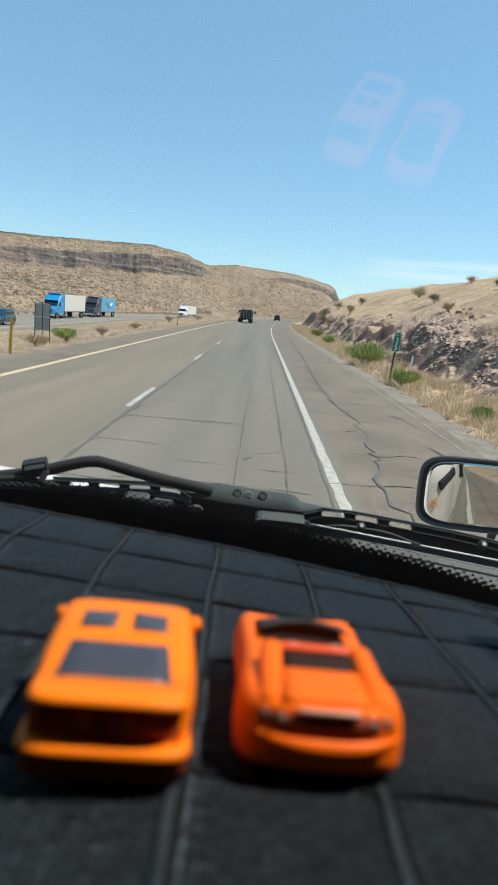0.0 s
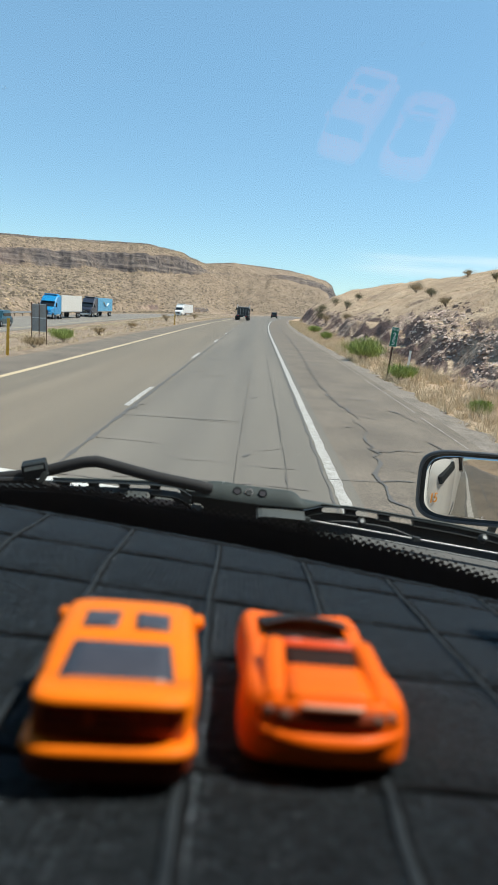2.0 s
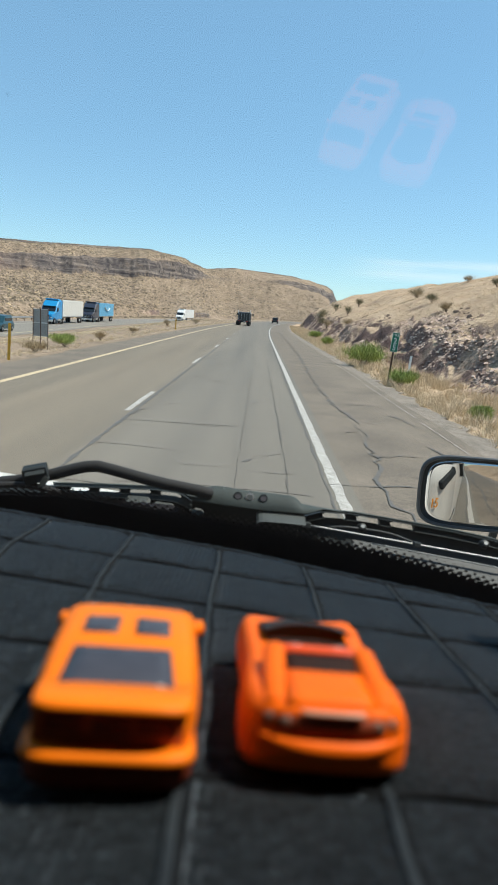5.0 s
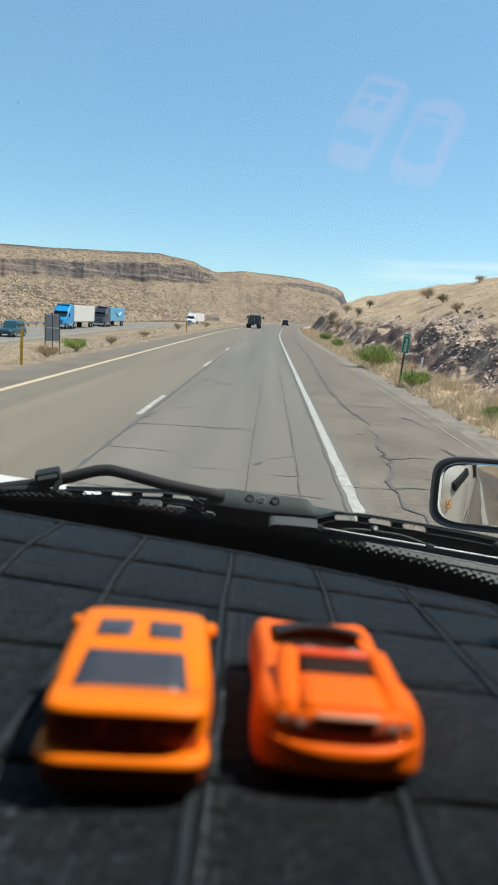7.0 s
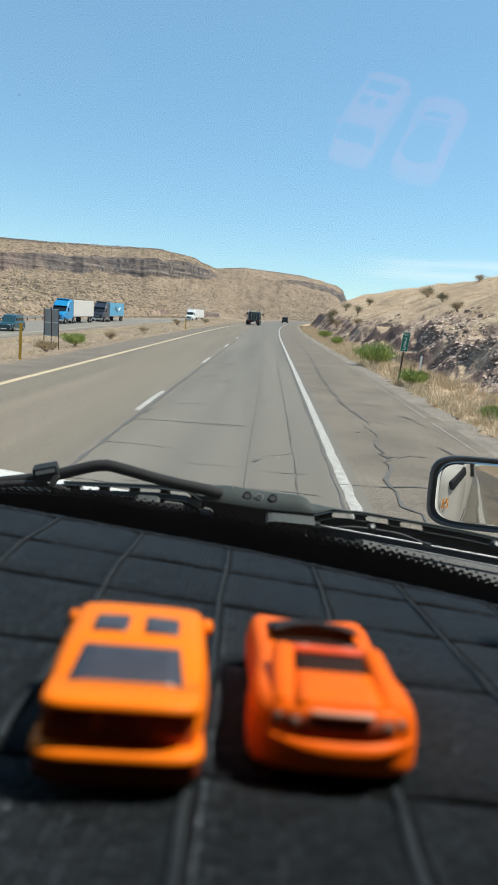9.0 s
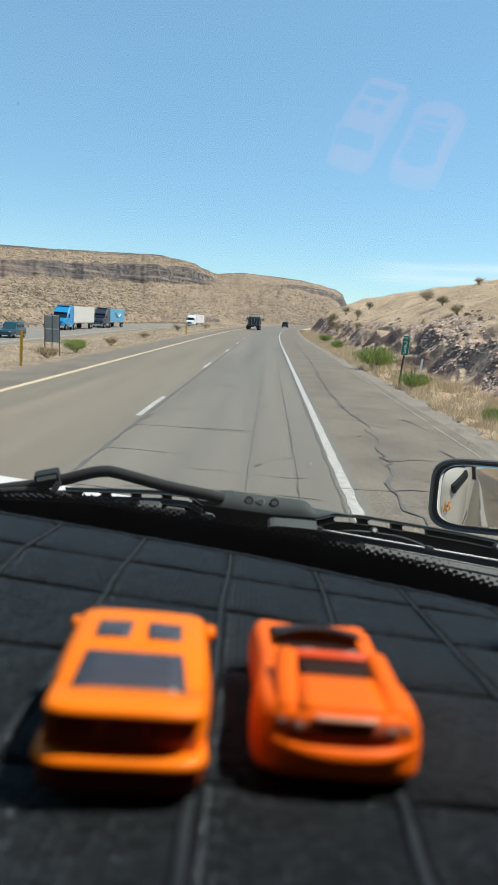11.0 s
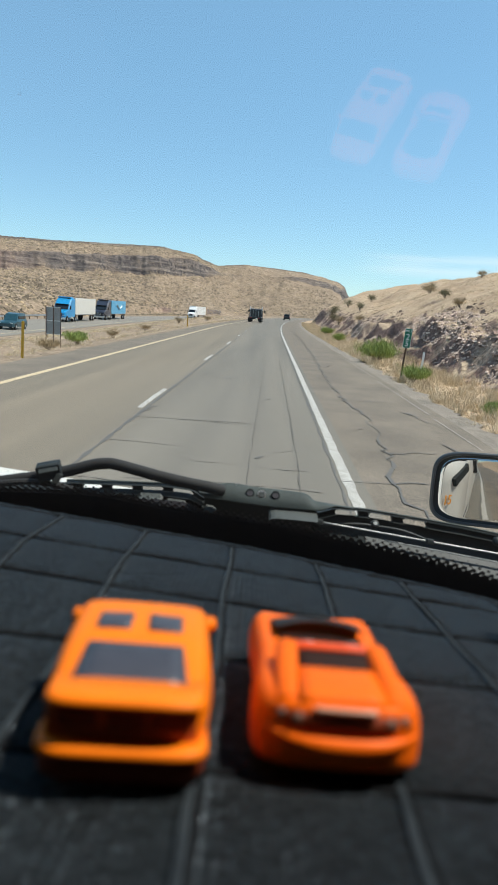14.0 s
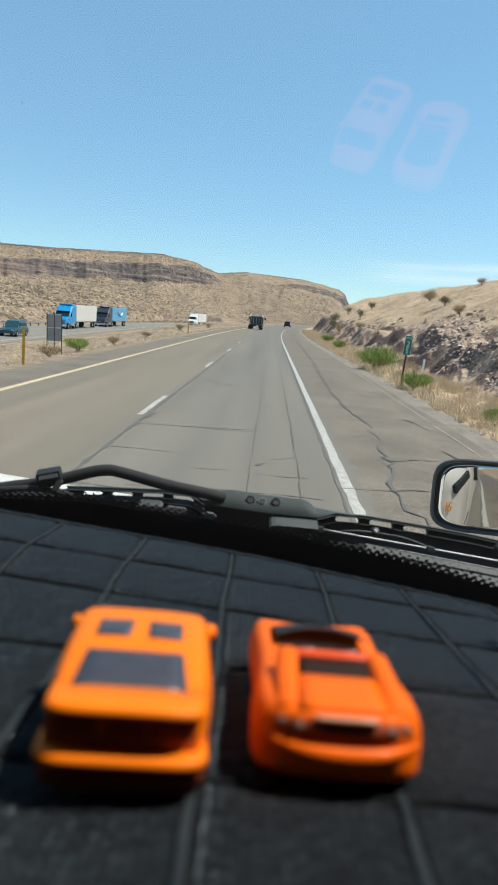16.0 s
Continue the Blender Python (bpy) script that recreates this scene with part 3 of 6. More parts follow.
road_far = tagged(link("road_opposite", slab(bmesh.new(), OPP_FAR, OPP_NEAR, -160, 620, OPP_Z + 0.02, 0.2, 4.0, 0.1, 0.1, 3, apart), OPPOSITE_ASPHALT), "pale opposite highway carriageway beyond the wide median", "road", kind="structure")
part("edge_line", ribbon(bmesh.new(), OPP_NEAR - 1.3, OPP_NEAR - 1.15, -160, 600, 4, OPP_Z + 0.026, 0.0, 1, apart), YELLOW_LINE, road_far)
part("edge_line", ribbon(bmesh.new(), OPP_FAR + 2.9, OPP_FAR + 3.05, -160, 600, 4, OPP_Z + 0.026, 0.0, 1, apart), WHITE_LINE, road_far)
part("edge_line", ribbon(bmesh.new(), 1.085, 1.225, -60, 600, 0.12, 0.004, 0.014), WHITE_LINE, road, "worn white edge line")
part("edge_line", ribbon(bmesh.new(), -6.24, -6.06, -60, 600, 1.0, 0.004, 0.008), YELLOW_LINE, road, "yellow edge line")
dash_mesh = None
for i in range(-2, 30):
    y = 11.87 + 12.19 * i
    if y < 40:
        if dash_mesh is None:
            d0 = part("lane_dash", ribbon(bmesh.new(), -2.555, -2.435, 0, 3.05, 0.12, 0.004, 0.012), WHITE_LINE, road)
            dash_mesh = d0.data
            d0.location = (0, y, 0)
            continue
        d = new("lane_dash", dash_mesh)
        d.parent, d.location = road, (0, y, 0)
    else:
        part("lane_dash", ribbon(bmesh.new(), -2.555, -2.435, y, y + 3.05, 0.3, 0.004, 0.012), WHITE_LINE, road)


def crack(points, width, seed, jitter, widths=(0.25, 0.45, 0.7, 1.0, 1.3, 1.7)):
    """A jagged crack or band of sealing tar that wanders between points (offset, distance)."""
    rnd = random.Random(seed)
    nodes = []
    for (x0, y0), (x1, y1) in zip(points, points[1:]):
        ln = math.hypot(x1 - x0, y1 - y0)
        n = max(2, int(ln / rnd.uniform(0.22, 0.5)))
        nx, ny = (y1 - y0) / ln, -(x1 - x0) / ln
        for k in range(n):
            o, a = rnd.uniform(-1, 1) * jitter * (0.4 if k == 0 else 1.0), (k + (rnd.uniform(-0.35, 0.35) if k else 0)) / n
            nodes.append((x0 + (x1 - x0) * a + nx * o, y0 + (y1 - y0) * a + ny * o, width * rnd.choice(widths)))
    nodes.append((*points[-1], width * 0.2))
    bm, prev, z = bmesh.new(), None, 0.005 + 0.0004 * (seed % 9)
    for (x0, y0, w0), (x1, y1, w1) in zip(nodes, nodes[1:]):
        ln = max(1e-3, math.hypot(x1 - x0, y1 - y0))
        nx, ny = (y1 - y0) / ln, -(x1 - x0) / ln
        n = max(2, int(ln / 0.09))
        for k in range(n):
            a = k / n
            w, o = (w0 + (w1 - w0) * a) * rnd.uniform(0.65, 1.25), rnd.uniform(-1, 1) * 0.08 * jitter
            x, y = x0 + (x1 - x0) * a + nx * o, y0 + (y1 - y0) * a + ny * o
            b = float(bend(y))
            row = [bm.verts.new((b + x - nx * w / 2, y - ny * w / 2, z)), bm.verts.new((b + x + nx * w / 2, y + ny * w / 2, z))]
            if prev:
                bm.faces.new((prev[0], prev[1], row[1], row[0]))
            prev = row
    return bm


rnd = random.Random(11)
part("tar_seam", crack([(-2.36, -20), (-2.36, 160)], 0.075, 1, 0.010, (0.6, 0.9, 1.1, 1.3)), TAR, road, "dark sealed joint between the lanes")
part("tar_seam", crack([(1.03, -10), (1.04, 20), (1.03, 120)], 0.065, 2, 0.018, (0.3, 0.7, 0.9, 1.2)), TAR, road)
part("tar_seam", crack([(1.9, -6), (2.1, 3), (1.78, 7.6), (1.98, 8.6), (2.09, 10.5), (2.16, 11.7), (2.24, 13.7), (2.02, 15.3), (2.01, 20.1), (2.36, 33.1), (2.63, 51.0), (2.5, 90.0)], 0.042, 3, 0.10), TAR, road)
for i, (pts, w) in enumerate([([(2.06, 9.4), (2.46, 9.6), (2.96, 9.7)], 0.03), ([(1.01, 7.5), (1.77, 7.6), (2.41, 7.7), (3.6, 7.5)], 0.028), ([(1.84, 11.4), (2.16, 11.5)], 0.04), ([(3.18, 14.0), (3.43, 13.5), (3.5, 12.6)], 0.05),
                               ([(3.2, 10.6), (3.35, 9.6), (3.3, 8.2)], 0.045), ([(1.45, 15.2), (3.3, 15.6)], 0.022), ([(2.0, 20.0), (1.5, 20.8)], 0.03), ([(2.4, 25.0), (2.9, 27.0)], 0.03), ([(2.15, 13.0), (2.9, 12.4)], 0.02), ([(2.5, 31.0), (3.2, 31.6)], 0.03)]):
    part("tar_seam", crack(pts, w, 80 + i, 0.07), TAR if i % 2 else CRACK, road)
for i in range(64):
    y = 5.5 + i * 1.3 + rnd.uniform(-1.2, 1.2)
    x0 = rnd.choice([1.4, 1.4, 2.0, -2.3, -2.3, -1.6, -1.0, 0.1, -5.6])
    ln = rnd.uniform(0.6, 2.3) if x0 > 0 else rnd.uniform(0.8, 2.4)
    part("tar_seam", crack([(x0, y), (x0 + ln, y + rnd.uniform(-0.4, 0.2))], rnd.choice((0.010, 0.014, 0.020)), 20 + i, 0.035), CRACK if i % 3 else TAR, road)
part("tar_seam", crack([(0.50, 4), (0.54, 9), (0.52, 30)], 0.020, 60, 0.012), CRACK, road)
part("tar_seam", crack([(-0.15, 4), (-0.1, 26)], 0.009, 61, 0.01), CRACK, road)
for y0, y1 in ((5.0, 9.5), (10.2, 13.4), (14.0, 21.0), (22.5, 31.0)):
    part("edge_seam", ribbon(bmesh.new(), 3.70 + 0.009 * y0, 3.735 + 0.009 * y0, y0, y1, 0.15, 0.002, 0.012, int(y0)), PALE_LINE, road, "pale crumbling seam at the shoulder's edge")


for i, pts in enumerate((((-2.2, 24.3), (-1.8, 24.6), (-1.5, 24.2), (-1.1, 24.4)), ((-1.9, 31.0), (-1.2, 31.5), (-0.8, 30.9)), ((-1.9, 18.9), (-1.75, 19.4), (-1.5, 19.3)), ((-2.0, 39.4), (-1.3, 40.0)))):
    part("tar_patch", crack(pts, 0.075, 140 + i, 0.10), TAR, road, "short smears of tar")
# transverse cracks of the right lane
for i, (pts, w) in enumerate([([(-2.36, 10.87), (-1.72, 10.91), (-0.8, 11.02), (0.14, 11.06)], 0.026), ([(-2.3, 8.86), (-1.48, 8.79), (-1.04, 8.75)], 0.022), ([(-0.93, 7.94), (-0.54, 7.99), (0.15, 7.86), (0.78, 7.9)], 0.020), ([(-1.86, 13.14), (-1.25, 13.47)], 0.024), ([(-0.07, 8.71), (0.31, 8.89), (0.62, 9.19)], 0.014),
                              ([(-2.3, 15.9), (-1.5, 16.1), (-0.4, 16.0)], 0.020), ([(-1.29, 18.1), (-1.0, 18.3)], 0.07), ([(-0.06, 8.36), (0.09, 8.56)], 0.05), ([(0.0, 14.27), (0.16, 14.6)], 0.06), ([(-2.34, 11.30), (-2.24, 11.7), (-2.30, 12.0), (-2.12, 12.3)], 0.045), ([(-1.6, 6.9), (-0.4, 7.0), (0.9, 6.9)], 0.016),
                              ([(1.9, -6), (2.05, -12), (1.85, -18), (2.3, -34)], 0.08), ([(1.3, -9), (3.6, -9.4)], 0.05), ([(2.0, -15), (3.4, -14.4)], 0.05)]):
    part("tar_seam", crack(pts, w, 170 + i, 0.05), CRACK if w < 0.03 else TAR, road)


# ---- the cab: its own axes, u to the right, v ahead along the mat's seams, h up, from the phone's lens ----
LEAN = radians(4.0)
CAB = pose(*EYE, 77.825, -4.523, 1.826) @ Matrix(((math.cos(LEAN), 0, math.sin(LEAN), 0), (-math.sin(LEAN), 0, math.cos(LEAN), 0), (0, -1, 0, 0), (0, 0, 0, 1)))
PANE = Vector((0.2175, 0.7179, 0.6613))     # the windscreen's normal
PANE_AT = 0.316                              # its distance from the lens


def mat_height(u, v):
    """The mat lies flat near the lens and falls off towards the door further ahead."""
    return -0.068 - 0.095 * u * float(ease(0.12, 0.32, v)) - 0.02 * max(0.0, u - 0.12)


def on_pane(u, h, lift=0.0):
    """A point of the windscreen; lift moves it outwards."""
    p = Vector((u, (PANE_AT - PANE.x * u - PANE.z * h) / PANE.y, h))
    return p + PANE * (lift - min(abs(u - 0.06), 0.35) ** 2 / 3.0)      # bowed, about 1.5 m in radius


def mat_edge(u):
    """How far ahead the mat reaches."""
    return 0.380 - 0.28 * max(0.0, u) - 0.085 * min(0.0, u)


COLS = [-0.52, -0.44, -0.365, -0.285, -0.218, -0.163, -0.111, -0.060, -0.0085, 0.0402, 0.0873, 0.136, 0.185, 0.235, 0.29]
ROWS = [-0.30, -0.19, -0.125, -0.063, 0.000, 0.061, 0.123, 0.186, 0.2485, 0.3125, 0.42]


def quilt(c, r):
    """The seams fan out ahead and run slightly askew."""
    u = c * (1 + 0.9 * (r - 0.3))
    v = min(r - 0.07 * u * float(ease(0.31, 0.24, r)), mat_edge(u))
    return u, v, mat_height(u, v)


def dash_mat():
    mat = thing("dash_mat", CAB, "dark grey quilted felt mat covering the dashboard", "dashboard mat")
    bm = bmesh.new()
    n = 60
    rings = []
    for i in range(n + 1):
        u = -0.56 + 0.88 * i / n
        rings.append([(u, -0.35, mat_height(u, -0.35) - 0.0035), (u, 0.1, mat_height(u, 0.1) - 0.0035), (u, 0.2, mat_height(u, 0.2) - 0.0035), (u, 0.3, mat_height(u, 0.3) - 0.0035), (u, mat_edge(u), mat_height(u, mat_edge(u)) - 0.0035),
                      (u, mat_edge(u), mat_height(u, mat_edge(u)) - 0.008), (u, -0.35, -0.078 - 0.1 * abs(u) - 0.02)])
    loft(bm, rings)
    part("backing", bm, FELT_SEAM, mat, "dark stitched backing")
    rnd, fluff = random.Random(5), random.Random(6)
    gap = 0.0003
    for c0, c1 in zip(COLS, COLS[1:]):
        for r0, r1 in zip(ROWS, ROWS[1:]):
            um = (c0 + c1) / 2
            r1 = min(r1, mat_edge(um * 1.08) + 0.004)
            k, puff = 14, rnd.uniform(0.0002, 0.0006)
            bm = bmesh.new()
            grid = []
            for a in range(k + 1):
                row = []
                for b in range(k + 1):
                    su, sv = a / k, b / k
                    u, v, h = quilt(c0 + gap + (c1 - c0 - 2 * gap) * su, r0 + gap + (r1 - r0 - 2 * gap) * sv)
                    edge = min(su, 1 - su, sv, 1 - sv)
                    lift = -0.0009 if edge == 0 else puff * min(1.0, edge * 5) + 0.00028 * fluff.uniform(-1, 1)
                    row.append(bm.verts.new((u, v, h + lift)))
                grid.append(row)
            for a in range(k):
                for b in range(k):
                    bm.faces.new((grid[a][b], grid[a + 1][b], grid[a + 1][b + 1], grid[a][b + 1]))
            part("patch", bm, FELT, mat, smooth=True)
    bm = bmesh.new()
    sweep(bm, [(u, mat_edge(u) - 0.003 + 0.0006 * math.sin(u * 300) + 0.0003 * math.sin(u * 970), mat_height(u, mat_edge(u)) - 0.0006 + 0.0002 * math.sin(u * 610)) for u in np.linspace(-0.55, 0.30, 260)], 0.0045, 0.0022, 8)
    part("binding", bm, FELT, mat, "fuzzy felt binding", True)
    for j, r in enumerate(ROWS[1:-1]):
        bm = bmesh.new()
        path = []
        for c in np.linspace(-0.5, 0.27, 150):
            u, v, h = quilt(float(c), r + 0.0009 * math.sin(c * 60 + j * 2) + 0.0004 * math.sin(c * 170 + j))
            path.append((u, v, h - 0.0003 + 0.00015 * math.sin(c * 90 + 3 * j)))
        sweep(bm, path, 0.0008, 0.0007, 6)
        part("crease", bm, FELT_SEAM, mat, "dark stitched crease", True)
    for i, c in enumerate(COLS[1:-1]):
        for name, off, half, lift, mat_of, label in (("welt", 0.0, 0.0012, 0.00005, FELT_WELT, "raised paler stitched welt"), ("crease", 0.0019, 0.0004, 0.0, FELT_SEAM, "dark stitched crease")):
            bm = bmesh.new()
            path = []
            for r in np.linspace(-0.29, mat_edge(c * 1.08) - 0.002, 110):
                u, v, h = quilt(c, float(r))
                path.append((u + off + 0.0006 * math.sin(r * 40 + i) + 0.0002 * math.sin(r * 210 + i), v, h + lift + 0.0002 * math.sin(r * 75 + 2 * i)))
            sweep(bm, path, half, 0.0005, 6)
            part(name, bm, mat_of, mat, label, True)
    return mat


dash_mat()


def outline(hw, zb, zt, y, top=0.8, seg=8):
    """One rounded cross-section of a toy's body; top: how much narrower it is above than at the waist."""
    pts, waist = [], zb + (zt - zb) * 0.55
    for w, z in ((-hw * 0.86, zb), (-hw * 0.98, zb + (waist - zb) * 0.35), (-hw, waist), (-hw * (1 + top) / 2 * 1.01, zt - (zt - waist) * 0.28), (-hw * top, zt - (zt - waist) * 0.06), (-hw * top * 0.8, zt), (-hw * top * 0.35, zt + 0.0002)):
        pts.append((w, y, z))
    return pts + [(-x, yy, z) for x, yy, z in pts[::-1]]


def panel(bm, corners, thick=0.0005, k=6):
    """A thin curved panel between four corners (near left, near right, far right, far left)."""
    c = [Vector(p) for p in corners]
    nrm = (c[1] - c[0]).cross(c[3] - c[0]).normalized()
    top, low = [], []
    for a in range(k + 1):
        for b in range(k + 1):
            s, t = a / k, b / k
            p = c[0].lerp(c[1], s).lerp(c[3].lerp(c[2], s), t) + nrm * (0.0004 * 16 * s * (1 - s) * t * (1 - t))
            top.append(bm.verts.new(p + nrm * thick)), low.append(bm.verts.new(p - nrm * 0.0012))
    q = k + 1
    for a in range(k):
        for b in range(k):
            i = a * q + b
            bm.faces.new((top[i], top[i + q], top[i + q + 1], top[i + 1]))
    rim = [a * q for a in range(q)] + [k * q + b for b in range(1, q)] + [a * q + k for a in range(k - 1, -1, -1)] + [b for b in range(k - 1, 0, -1)]
    for i, j in zip(rim, rim[1:] + rim[:1]):
        bm.faces.new((top[i], low[i], low[j], top[j]))
    return bm


def soften(ob, levels=2):
    m = ob.modifiers.new("round", "SUBSURF")
    m.levels = m.render_levels = levels
    return ob


def toy_wheels(toy, hw, ys, r):
    for x in (-hw, hw):
        for y in ys:
            bm = bmesh.new()
            rod(bm, (x - 0.0022, y, r), (x + 0.0022, y, r), r, seg=24)
            bmesh.ops.bevel(bm, geom=[e for e in bm.edges if e.calc_length() < r * 0.4], offset=0.0005, segments=2, affect="EDGES")
            w = part("wheel", bm, RUBBER, toy, "black plastic toy wheel", True)
            bm = bmesh.new()
            rod(bm, (x + math.copysign(0.0018, x), y, r), (x + math.copysign(0.0026, x), y, r), r * 0.6, seg=16)
            part("hub", bm, CHROME, w)


def toy_coupe():
    at = CAB @ pose(-0.0207, 0.1085, mat_height(-0.02, 0.14) + 0.0003, 0, 2.4, 6.0)
    toy = thing("toy_car", at, "orange die-cast toy sports coupe with smoked windows on the dash mat", "toy car", "toy cars")
    bm = bmesh.new()
    spec = [(0.0040, 0.0138, 0.0050, 0.0176, 0.96), (0.0050, 0.0147, 0.0034, 0.0184, 0.95), (0.010, 0.0159, 0.0028, 0.0198, 0.90), (0.018, 0.0174, 0.0026, 0.0224, 0.80),
            (0.024, 0.0174, 0.0026, 0.0238, 0.80), (0.034, 0.0172, 0.0026, 0.0250, 0.82), (0.0450, 0.0170, 0.0026, 0.0246, 0.87), (0.0500, 0.0169, 0.0026, 0.0228, 0.88), (0.058, 0.0168, 0.0026, 0.0166, 0.90),
            (0.068, 0.0164, 0.0028, 0.0142, 0.88), (0.075, 0.0150, 0.0032, 0.0118, 0.86), (0.0785, 0.0125, 0.0042, 0.0092, 0.8)]
    loft(bm, [outline(hw, zb, zt, y, tp) for y, hw, zb, zt, tp in spec])
    soften(part("body", bm, ORANGE_A, toy, smooth=True))
    bm = bmesh.new()
    loft(bm, [[(x, -0.0008 + 0.0026 * (abs(x) / 0.0146) ** 6 + dy, z - 0.0006 * (abs(x) / 0.0146) ** 4) for dy, z in ((0.0003, 0.0178), (-0.0002, 0.0184), (0.0003, 0.0191), (0.0016, 0.0196), (0.0085, 0.0200), (0.0085, 0.0170), (0.0016, 0.0173))] for x in np.linspace(-0.0146, 0.0146, 25)])
    part("spoiler", bm, ORANGE_A, toy, smooth=True)
    # the spoiler's shade over the recess is part of this panel's colour
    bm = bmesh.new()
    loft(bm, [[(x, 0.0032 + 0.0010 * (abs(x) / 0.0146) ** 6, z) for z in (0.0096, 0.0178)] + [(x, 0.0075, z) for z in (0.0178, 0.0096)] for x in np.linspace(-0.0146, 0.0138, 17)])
    tail = part("tail_panel", bm, TOY_SHADED_RED, toy, "recessed tail panel, shade put into its red-brown")
    for x in (-0.0088, 0.0084):
        bm = bmesh.new()
        box(bm, x, 0.0030, 0.0142, 0.0075, 0.0006, 0.0034, 0.0002)
        part("tail_light", bm, TOY_SHADED_TAIL, tail)
    bm = bmesh.new()
    box(bm, 0.0003, 0.0028, 0.0140, 0.0072, 0.0005, 0.0030, 0.0002)
    part("badge", bm, TOY_SHADED_TAIL, tail)
    bm = bmesh.new()
    loft(bm, [[(x, -0.0004 + 0.0030 * (abs(x) / 0.0160) ** 8 + dy, z) for dy, z in ((0.0010, 0.0079), (0.0, 0.0084), (0.0001, 0.0094), (0.0010, 0.0101), (0.0075, 0.0103), (0.0075, 0.0076), (0.0030, 0.0076))] for x in np.linspace(-0.0160, 0.0160, 25)])
    part("bumper", bm, ORANGE_A, toy, smooth=True)
    # coloured darker than the body for the shade below the bumper
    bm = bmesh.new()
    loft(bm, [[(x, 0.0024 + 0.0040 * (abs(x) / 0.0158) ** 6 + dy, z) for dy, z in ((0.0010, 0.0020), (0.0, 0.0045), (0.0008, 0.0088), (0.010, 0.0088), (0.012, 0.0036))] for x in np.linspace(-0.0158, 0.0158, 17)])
    part("valance", bm, TOY_SHADED_TAIL, toy, "lower rear valance, coloured as in shade", True)
    bm = bmesh.new()
    box(bm, 0, 0.014, 0.0036, 0.0286, 0.018, 0.0022, 0.0005)
    part("base_plate", bm, TOY_BOUNCE_BLACK, toy, "black base plate")
    part("hatch_glass", panel(bmesh.new(), [(-0.0113, 0.0066, 0.0191), (0.0113, 0.0066, 0.0191), (0.0100, 0.0186, 0.0228), (-0.0100, 0.0186, 0.0228)]), TOY_GLASS, toy, "smoked rear hatch window", True)
    for s in (-1, 1):
        c = [(s * 0.0096, 0.0247, 0.0237), (s * 0.0020, 0.0247, 0.0241), (s * 0.0018, 0.0328, 0.0250), (s * 0.0095, 0.0328, 0.0247)]
        part("roof_panel", panel(bmesh.new(), c if s < 0 else [c[1], c[0], c[3], c[2]]), TOY_GLASS, toy, "smoked roof panel", True)
        bm = bmesh.new()
        loft(bm, [[(s * (0.0146 + k * 0.0009), 0.0475 + r * 1.15 * math.cos(q) + 0.0003 * k, 0.0190 + r * math.sin(q)) for q in np.linspace(0, 2 * math.pi, 11)[:-1]] for k, r in ((0, 0.0008), (1, 0.0015), (2, 0.0020), (3, 0.0021), (4, 0.0017), (4.5, 0.0008))])
        part("wing_mirror", bm, ORANGE_A, toy, smooth=True)
    part("windscreen", panel(bmesh.new(), [(-0.0122, 0.0500, 0.0228), (0.0122, 0.0500, 0.0228), (0.0140, 0.0612, 0.0156), (-0.0140, 0.0612, 0.0156)]), TOY_GLASS, toy, "smoked windscreen", True)
    toy_wheels(toy, 0.0130, (0.021, 0.060), 0.0052)


def fendered(hw, zb, zf, zm, y):
    """A cross-section with raised wings: zf their crest, zm the middle."""
    pts = [(-hw * 0.95, y, zb), (-hw * 0.985, y, zb + (zf - zb) * 0.2), (-hw, y, zb + (zf - zb) * 0.52), (-hw * 0.965, y, zb + (zf - zb) * 0.82), (-hw * 0.84, y, zf), (-hw * 0.66, y, zf * 0.45 + zm * 0.55), (-hw * 0.34, y, zm)]
    return pts + [(-x, yy, z) for x, yy, z in pts[::-1]]


def rear_curve(x):
    """How far ahead of the tail's middle the roadster's rounded rear lies."""
    return 0.0046 + 0.0075 * (abs(x) / 0.0176) ** 3


